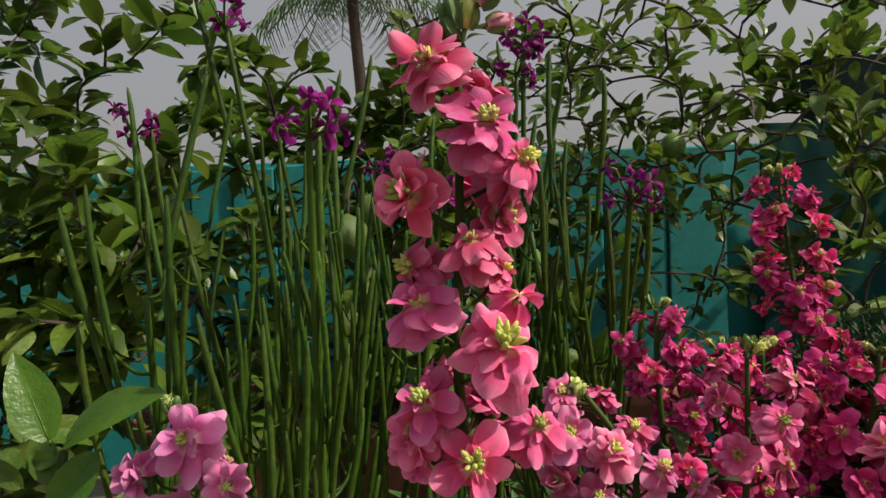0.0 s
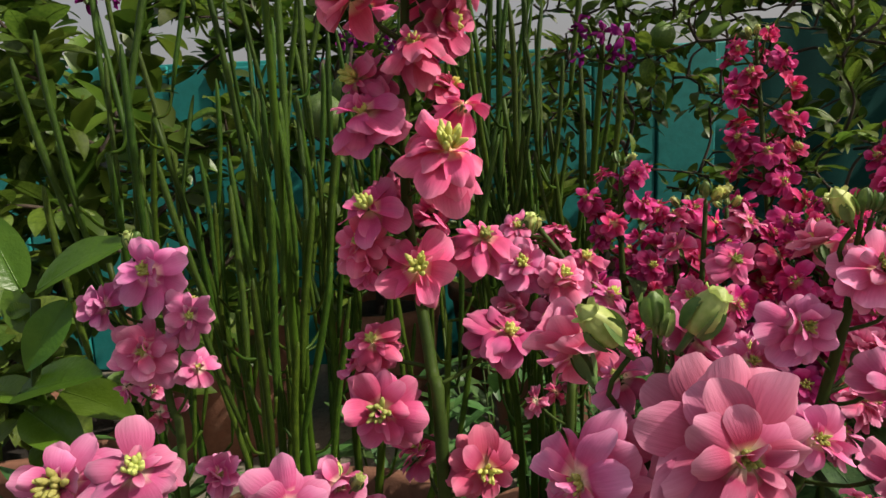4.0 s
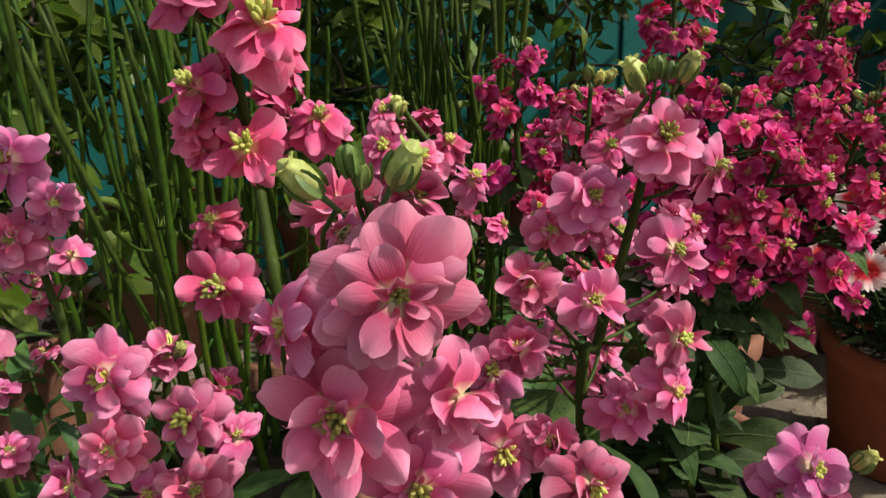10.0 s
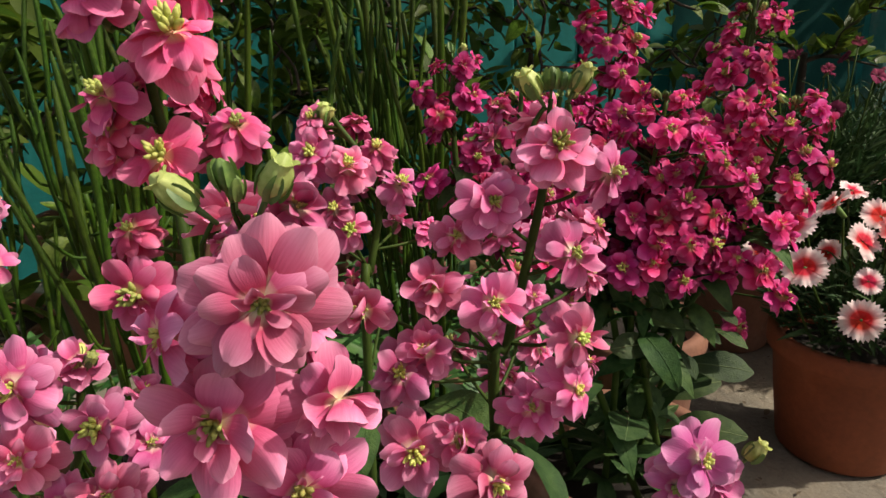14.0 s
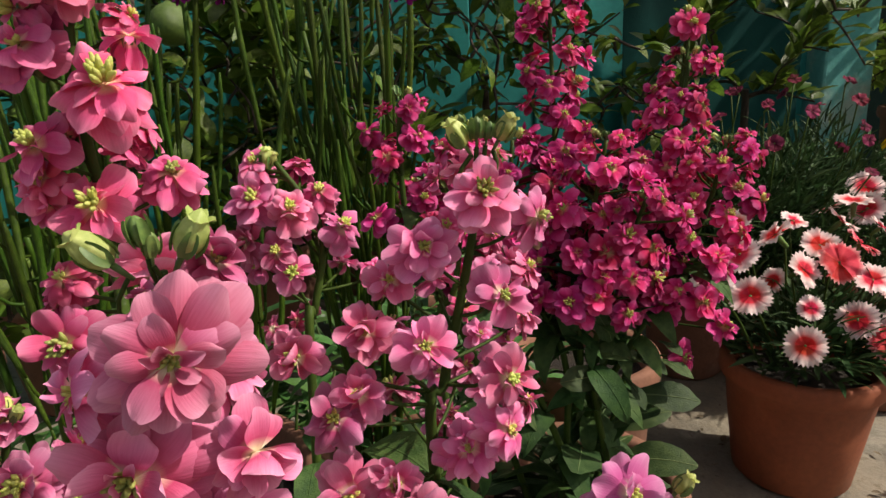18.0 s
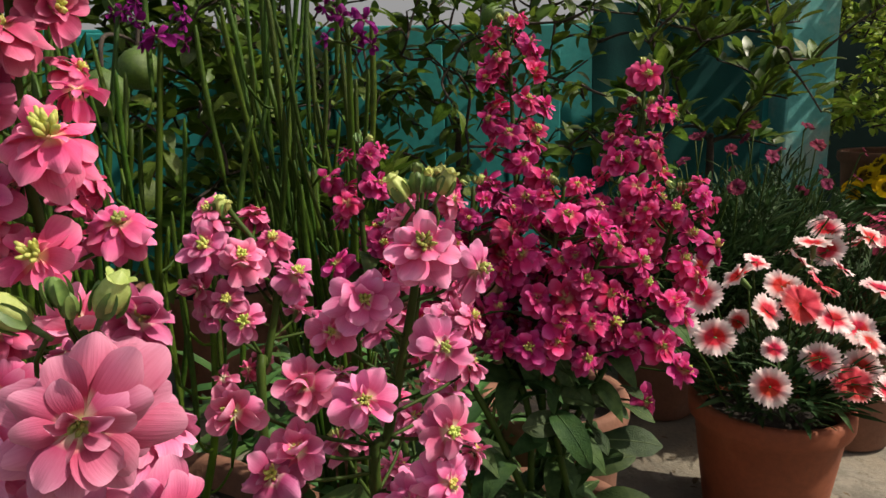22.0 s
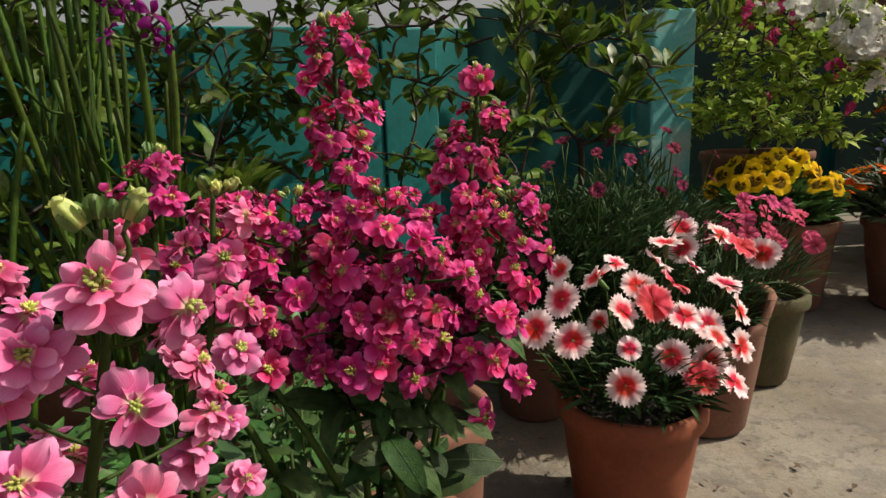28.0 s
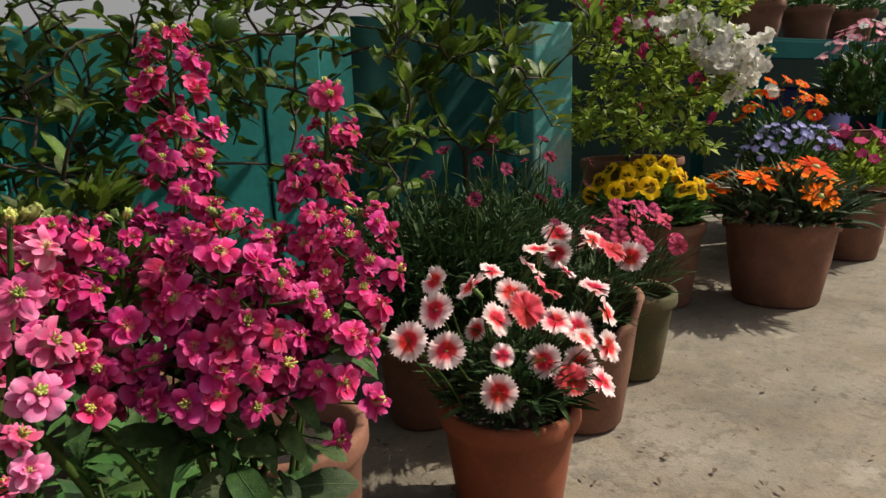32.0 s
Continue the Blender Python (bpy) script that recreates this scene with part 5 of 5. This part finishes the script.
def bedding(name, label, foot, centre, radius, height, n, blade, leaf, flowers, meshes, size, seed, leafname="foliage", group="", stalks=True, tilt=0.7, upright=False):
    """A mound of leaves with flowers held over it on thin stalks. flowers: places in the world, or how many."""
    rng = random.Random(seed)
    foot = Vector(foot)
    root = thing(name, foot, label, "flowering plant", group)
    c = Vector(centre) - foot
    tagged(part(leafname, blades(n, c, radius, height, blade[0], blade[1], rng, blade[2], blade[3]).mesh(leafname, leaf), root), "", "", "", "stuff")
    if isinstance(flowers, int):
        spots = []
        for k in range(flowers):
            a, q = k * 2.4 + rng.uniform(-0.3, 0.3), math.sqrt((k + 0.5) / flowers)
            p = Vector(centre) + Vector((1.15 * radius * q * math.cos(a), 1.15 * radius * q * math.sin(a), height * (1.25 - 0.55 * q * q) + rng.uniform(-0.02, 0.02)))
            spots.append((p.x, p.y, p.z, size * rng.uniform(0.8, 1.15)))
    else:
        spots = flowers
    for x, y, z, w in spots:
        w *= 1.08
        p = Vector((x, y, z)) - foot
        out = p - c
        way = Vector((out.x * 5 + rng.gauss(0, 0.4) - 0.2, out.y * 5 + rng.gauss(0, 0.4) - 0.5, tilt + 1.5 * max(0, out.z - 0.05) + rng.gauss(0, 0.15))).normalized()
        part("flower", meshes[rng.randrange(len(meshes))], root, facing(p, way, w, rng.uniform(-0.4, 0.4) if upright else rng.uniform(0, 6.3)))
        if stalks:
            b = c + Vector((out.x * 0.45, out.y * 0.45, 0))
            e = p - way * w * 0.35
            part("stalk", Shape().add(*tube(smooth_line([b, (b + e) / 2 + Vector((0, 0, 0.01)), e], 3), 0.0014, 5)).mesh("stalk", STEM), root)
    return root


BED = "flower pots in the row"
pot("orange terracotta pot of pale pink carnations", (0.68, 0.672, 0), 0.205, 0.175, CLAY, seed=20)
bedding("carnation", "pale pink carnations with red eyes in a terracotta pot", (0.68, 0.672, 0.14), (0.68, 0.67, 0.18), 0.095, 0.10, 800, (0.042, 0.0068, 0.9, 0.9), GREY, [(0.769, 0.72, 0.371, 0.048), (0.628, 0.68, 0.346, 0.048), (0.55, 0.635, 0.339, 0.048), (0.496, 0.6, 0.321, 0.048), (0.489, 0.68, 0.306, 0.041), (0.544, 0.6, 0.299, 0.048), (0.684, 0.635, 0.317, 0.054), (0.637, 0.635, 0.311, 0.048), (0.752, 0.68, 0.323, 0.048), (0.754, 0.72, 0.345, 0.048), (0.735, 0.635, 0.29, 0.048), (0.773, 0.635, 0.274, 0.048), (0.826, 0.635, 0.287, 0.048), (0.843, 0.68, 0.31, 0.048), (0.689, 0.6, 0.254, 0.048), (0.746, 0.6, 0.239, 0.048), (0.713, 0.575, 0.231, 0.048), (0.768, 0.575, 0.214, 0.048), (0.602, 0.575, 0.241, 0.048), (0.573, 0.68, 0.363, 0.041), (0.624, 0.6, 0.276, 0.032), (0.798, 0.6, 0.252, 0.048), (0.692, 0.68, 0.327, 0.048), (0.836, 0.74, 0.326, 0.038), (0.698, 0.74, 0.346, 0.038), (0.757, 0.6, 0.271, 0.038), (0.647, 0.7, 0.275, 0.038)], PALE_CARNATIONS, 0.05, 501, group=BED)
pot("brown clay pot with a broken rim", (0.955, 0.84, 0), 0.225, 0.25, OLD_CLAY, seed=21, broken=True, base=0.70, band=False, soil=0.08)
bedding("carnation", "white and red carnations in a broken brown pot", (0.955, 0.84, 0.15), (0.955, 0.84, 0.19), 0.085, 0.14, 420, (0.06, 0.0045, 1.0, 0.6), GREY, 7, PALE_CARNATIONS, 0.055, 502, group=BED)
pot("green mossy clay pot", (1.19, 0.955, 0), 0.20, 0.19, MOSS_CLAY, seed=22, base=0.70)
bedding("carnation", "deep rose carnations in a mossy pot", (1.19, 0.955, 0.15), (1.19, 0.965, 0.19), 0.10, 0.14, 420, (0.06, 0.0045, 1.0, 0.6), GREY, 26, ROSE_CARNATIONS, 0.04, 503, group=BED)
for k, (x, y) in enumerate(((0.82, 0.98), (1.02, 1.10), (0.70, 1.00))):
    pot("dark clay pot of dusky carnations", (x, y, 0), 0.18, 0.18, OLD_CLAY, seed=23 + k)
    bedding("carnation", "tall dusky pink carnations over dark grassy leaves", (x, y, 0.15), (x, y, 0.19), 0.17, 0.27, 2900, (0.042, 0.0055, 1.0, 0.7), GREY, (11, 10, 4)[k], DUSKY, 0.026, 510 + k, group=BED)


# ---- dry bits on the floor ----
LITTER = plain_material("dry leaf litter", ((0.3, (0.05, 0.035, 0.020)), (0.7, (0.17, 0.12, 0.07))), 60, 0.9)
lr, ls = random.Random(71), Shape()
for k in range(260):
    x, y = lr.uniform(0.25, 2.6), lr.uniform(-0.1, 1.1)
    if k % 2:
        x, y = lr.uniform(0.4, 1.5), lr.uniform(0.35, 0.95)
    ls.add(*small_leaf(1, lr.uniform(0.15, 0.6), lr), 0, Matrix.Translation((x, y, 0.003)) @ spin(lr.uniform(0, 6.3)) @ Matrix.Rotation(lr.uniform(-0.4, 0.1), 4, "Y") @ Matrix.Scale(lr.uniform(0.004, 0.016), 4))
tagged(part("leaf_litter", ls.mesh("leaf_litter", LITTER)), "dry brown leaf bits strewn over the concrete floor", "litter", "", "stuff")


# ---- pansies, gazanias and the pots beyond ----
def face_flower(seed):
    """Two plain upper petals and three lower ones with a dark blotch."""
    rng, s = random.Random(seed), Shape()
    for a, ln, w, t, slot in ((60, 0.5, 0.30, -0.10, 2), (120, 0.5, 0.30, -0.06, 2), (10, 0.46, 0.27, 0.05, 0), (170, 0.46, 0.27, 0.05, 0), (-90, 0.5, 0.36, 0.12, 0)):
        pv, pf = petal(ln, w, t, -0.3, 0.05, 0.045, rng, 0.0, 6, 9, 0.05, 0.6, 0.3)
        s.add(pv, pf, slot, spin(radians(a + rng.uniform(-8, 8))))
    s.add(*tube([(0, 0, -0.35), (0, 0, -0.02)], 0.03, 5), 1)
    return s.mesh("flower", YELLOW, SEPAL, PLAIN_YELLOW)


def daisy(seed, n=15):
    rng, s = random.Random(seed), Shape()
    for k in range(n):
        pv, pf = petal(0.42 * rng.uniform(0.9, 1.05), 0.075, rng.uniform(0.0, 0.25), -0.3, 0.2, 0.005, rng, 0.07, 5, 3, 0.2, 0.5, 0.5)
        s.add(pv, pf, 0, spin(6.283 * k / n + rng.uniform(-0.06, 0.06)))
    s.add(*lathe([(0.0, 0.05), (0.05, 0.045), (0.085, 0.02), (0.09, -0.02), (0.04, -0.10), (0.03, -0.4)], 10), 1)
    return s.mesh("flower", ORANGE, STAMEN)


def small_star(mat, seed):
    rng, s = random.Random(seed), Shape()
    for k in range(5):
        pv, pf = petal(0.45, 0.2, 0.25, -0.3, 0.1, 0.03, rng, 0.02, 4, 3)
        s.add(pv, pf, 0, spin(1.2566 * k))
    return s.mesh("flower", mat)


PANSIES, DAISIES = [face_flower(k) for k in range(3)], [daisy(k) for k in range(3)]
pot("dark clay pot of yellow pansies", (1.64, 1.30, 0), 0.27, 0.25, OLD_CLAY, seed=30)
bedding("pansy", "bright yellow pansies with dark faces", (1.64, 1.30, 0.2), (1.57, 1.29, 0.26), 0.15, 0.12, 520, (0.05, 0.022, 0.8, 0.7), PANSY, 27, PANSIES, 0.058, 520, group=BED, tilt=0.35, upright=True)
pot("large brown clay pot of orange gazanias", (1.95, 1.12, 0), 0.32, 0.25, OLD_CLAY, seed=31)
bedding("gazania", "orange gazanias over grey green leaves", (1.95, 1.12, 0.2), (1.95, 1.12, 0.24), 0.18, 0.13, 520, (0.10, 0.016, 0.8, 0.9), DUSTY, 10, DAISIES, 0.125, 521, group=BED, tilt=2.4)
pot("brown clay pot at the edge of the row", (2.35, 1.37, 0), 0.30, 0.25, OLD_CLAY, seed=32)
STARS = {"blue": [small_star(BLUE, k) for k in range(2)], "white": [small_star(WHITE, k) for k in range(3)], "cerise": [small_star(CERISE, k) for k in range(3)], "rose": [small_star(ROSE, k) for k in range(2)], "pale": [small_star(PALE_PINK, 5), small_star(WHITE, 6), small_star(PALE_PINK, 7)]}
bedding("lobelia", "pale blue lobelia in a clay pot", (2.35, 1.37, 0.2), (2.35, 1.37, 0.30), 0.15, 0.16, 420, (0.05, 0.012, 0.9, 0.6), PANSY, 75, STARS["blue"], 0.028, 522, group=BED)
pot("dark clay pot behind the gazanias", (2.44, 1.47, 0), 0.30, 0.30, OLD_CLAY, seed=33)
bedding("gazania", "small orange flowers behind the gazania pot", (2.44, 1.47, 0.25), (2.44, 1.47, 0.34), 0.13, 0.26, 420, (0.06, 0.012, 1.0, 0.7), PANSY, 16, DAISIES, 0.06, 523, group=BED)
pot("brown clay pot of yellow green foliage", (2.66, 1.32, 0), 0.28, 0.24, OLD_CLAY, seed=34)
bedding("petunia", "cerise and green bedding plant", (2.66, 1.32, 0.2), (2.66, 1.32, 0.27), 0.17, 0.16, 520, (0.06, 0.02, 0.9, 0.6), BOUG, 34, STARS["cerise"], 0.05, 524, group=BED)

# ---- bougainvilleas ----
def bracts(root, n, lo, hi, meshes, size, seed):
    rng = random.Random(seed)
    base = root.location
    for k in range(n):
        c = Vector([rng.uniform(a, b) for a, b in zip(lo, hi)]) - base
        for j in range(6):
            p = c + any_way(rng) * 0.02
            part("bract", meshes[rng.randrange(len(meshes))], root, facing(p, any_way(rng, 0.3) + Vector((-0.3, -0.6, 0)), size * rng.uniform(0.8, 1.3), rng.uniform(0, 6)))


pot("large clay pot with a bougainvillea", (1.72, 1.52, 0), 0.30, 0.42, OLD_CLAY, "bougainvillea pots", seed=40)
pot("large clay pot with a bougainvillea", (1.98, 1.72, 0), 0.32, 0.40, OLD_CLAY, "bougainvillea pots", seed=41)
BOUG_LEAVES = [leaf_mesh(1, 0.6, 0.2, 0.4 + 0.3 * k, leaf_material("bougainvillea near leaf", (0.12, 0.19, 0.022), (0.28, 0.37, 0.06), 0.45, 0.42, 20, False, 0.5), 40 + k, 6, 3) for k in range(2)]
b1 = tree("bougainvillea", "twiggy bougainvillea with yellow green leaves and a few red bracts", "shrub", (1.72, 1.52, 0.38), (1.72, 1.52, 0.55), (1.46, 1.25, 0.44), (1.96, 1.74, 1.15), 190, 19, 200, 601, BOUG_LEAVES, BOUG, (0.02, 0.038), "bougainvilleas", 0.010)
b2 = tree("bougainvillea", "bougainvillea covered in white and cerise bracts", "shrub", (1.98, 1.72, 0.36), (1.98, 1.72, 0.52), (1.75, 1.40, 0.44), (2.40, 1.95, 1.06), 130, 22, 200, 602, BOUG_LEAVES, BOUG, (0.02, 0.038), "bougainvilleas", 0.010)
bracts(b1, 10, (1.45, 1.32, 0.75), (1.8, 1.5, 0.95), STARS["cerise"], 0.026, 1)
bracts(b1, 14, (1.50, 1.24, 0.76), (1.8, 1.4, 0.92), STARS["white"], 0.03, 2)
bracts(b2, 46, (1.78, 1.24, 0.67), (2.03, 1.36, 0.82), STARS["white"], 0.036, 3)
bracts(b2, 9, (1.94, 1.26, 0.57), (2.06, 1.36, 0.67), STARS["white"], 0.034, 5)
bracts(b2, 10, (1.80, 1.36, 0.50), (2.15, 1.6, 0.90), STARS["cerise"], 0.03, 4)

# added wall; its near-black colour stands for the shaded depth behind the stand
slab("wall_far", (3.4, 2.45, 0.6), (3.9, 0.10, 1.2), SHADE_BLACK, "added near-black wall standing in for shade behind the plant stand", "wall")

# ---- stand with pots at the far end ----
stand = thing("plant_stand", (3.08, 1.82, 0), "dull teal plant stand with shelves", "plant stand")
for dx in (-0.5, 0.5):
    for dy in (-0.14, 0.14):
        part("leg", Shape().add(*box(dx, dy, 0.4, 0.04, 0.04, 0.8)).mesh("leg", MUTED, smooth=False), stand)
for z in (0.82,):
    part("shelf", Shape().add(*box(0, 0, z, 1.10, 0.36, 0.035)).mesh("shelf", MUTED, smooth=False), stand)
part("rail", Shape().add(*box(0, -0.185, 0.79, 1.12, 0.02, 0.07)).mesh("rail", MUTED, smooth=False), stand)
drum = part("storage_drum", Shape().add(*lathe([(0, 0), (0.20, 0), (0.205, 0.02), (0.205, 0.2), (0.213, 0.21), (0.205, 0.22), (0.205, 0.42), (0.213, 0.43), (0.205, 0.44), (0.205, 0.63), (0.198, 0.65), (0, 0.65)], 32)).mesh("storage_drum", NAVY))
drum.location = (3.08, 1.82, 0.0)
tagged(drum, "blue plastic drum under the plant stand", "drum")
for k, x in enumerate((2.74, 3.08, 3.42)):
    pot("clay pot on the plant stand", (x, 1.82, 0.8375), 0.22, 0.16, OLD_CLAY, "pots on the stand", seed=50 + k)
    bedding("petunia", "pink and white bedding flowers on the stand", (x, 1.82, 0.95), (x, 1.82, 0.98), 0.13, 0.14, 260, (0.06, 0.014, 0.9, 0.6), PANSY, 16, STARS["pale"], 0.05, 530 + k, group="flowers on the stand")

pot("tall brown clay pot of pale pink geraniums", (2.918, 1.444, 0), 0.30, 0.46, OLD_CLAY, seed=60)
bedding("geranium", "pale pink and white geraniums in a tall pot", (2.918, 1.444, 0.42), (2.918, 1.444, 0.52), 0.16, 0.30, 620, (0.06, 0.022, 0.9, 0.6), PANSY, 46, STARS["pale"], 0.045, 540, group=BED)

# ---- far palm and trees ----
def palm(at, height, seed):
    rng = random.Random(seed)
    root = thing("palm_tree", at, "tall slender palm far beyond the terrace", "tree")
    pts = smooth_line([(0, 0, 0), (0.1, 0, height * 0.5), (-0.1, 0, height)], 8)
    part("trunk", Shape().add(*tube(pts, [0.12 - 0.03 * i / len(pts) for i in range(len(pts))], 10)).mesh("trunk", BARK), root)
    for k in range(16):
        a, s = k * 2.4, Shape()
        lift, ln = rng.uniform(-0.4, 1.0), rng.uniform(1.3, 1.9)
        spine = smooth_line([(0, 0, 0), (0.5 * ln, 0, 0.35 * lift), (ln, 0, -0.5 + 0.3 * lift)], 6)
        s.add(*tube(spine, 0.012, 5))
        for q in spine[2:]:
            for side in (-1, 1):
                for o in (0, 0.06):
                    s.add([(q.x + o, 0, q.z), (q.x + o + 0.03, 0, q.z), (q.x + o + 0.16, side * 0.42, q.z - 0.32), (q.x + o + 0.14, side * 0.4, q.z - 0.3)], [(0, 1, 2, 3)])
        part("frond", s.mesh("frond", PANSY), root, Matrix.Translation(pts[-1]) @ spin(a))


palm((-1.25, 10.5, -4.0), 8.55, 3)
for k in range(9):
    x = -9 + 2.6 * k
    tree("far_tree", "hazy green tree beyond the parapet", "tree", (x, 15 + (k * 7) % 5, -4.0), (x, 15 + (k * 7) % 5, -1.5), (x - 1.9, 13.6 + (k * 7) % 5, -1.6), (x + 1.9, 16.6 + (k * 7) % 5, 1.1 + 0.5 * (k % 3)), 45, 16, 0, 700 + k, LIME_LEAVES, CITRUS_FILL, (0.3, 0.55), "far trees", 0.14)
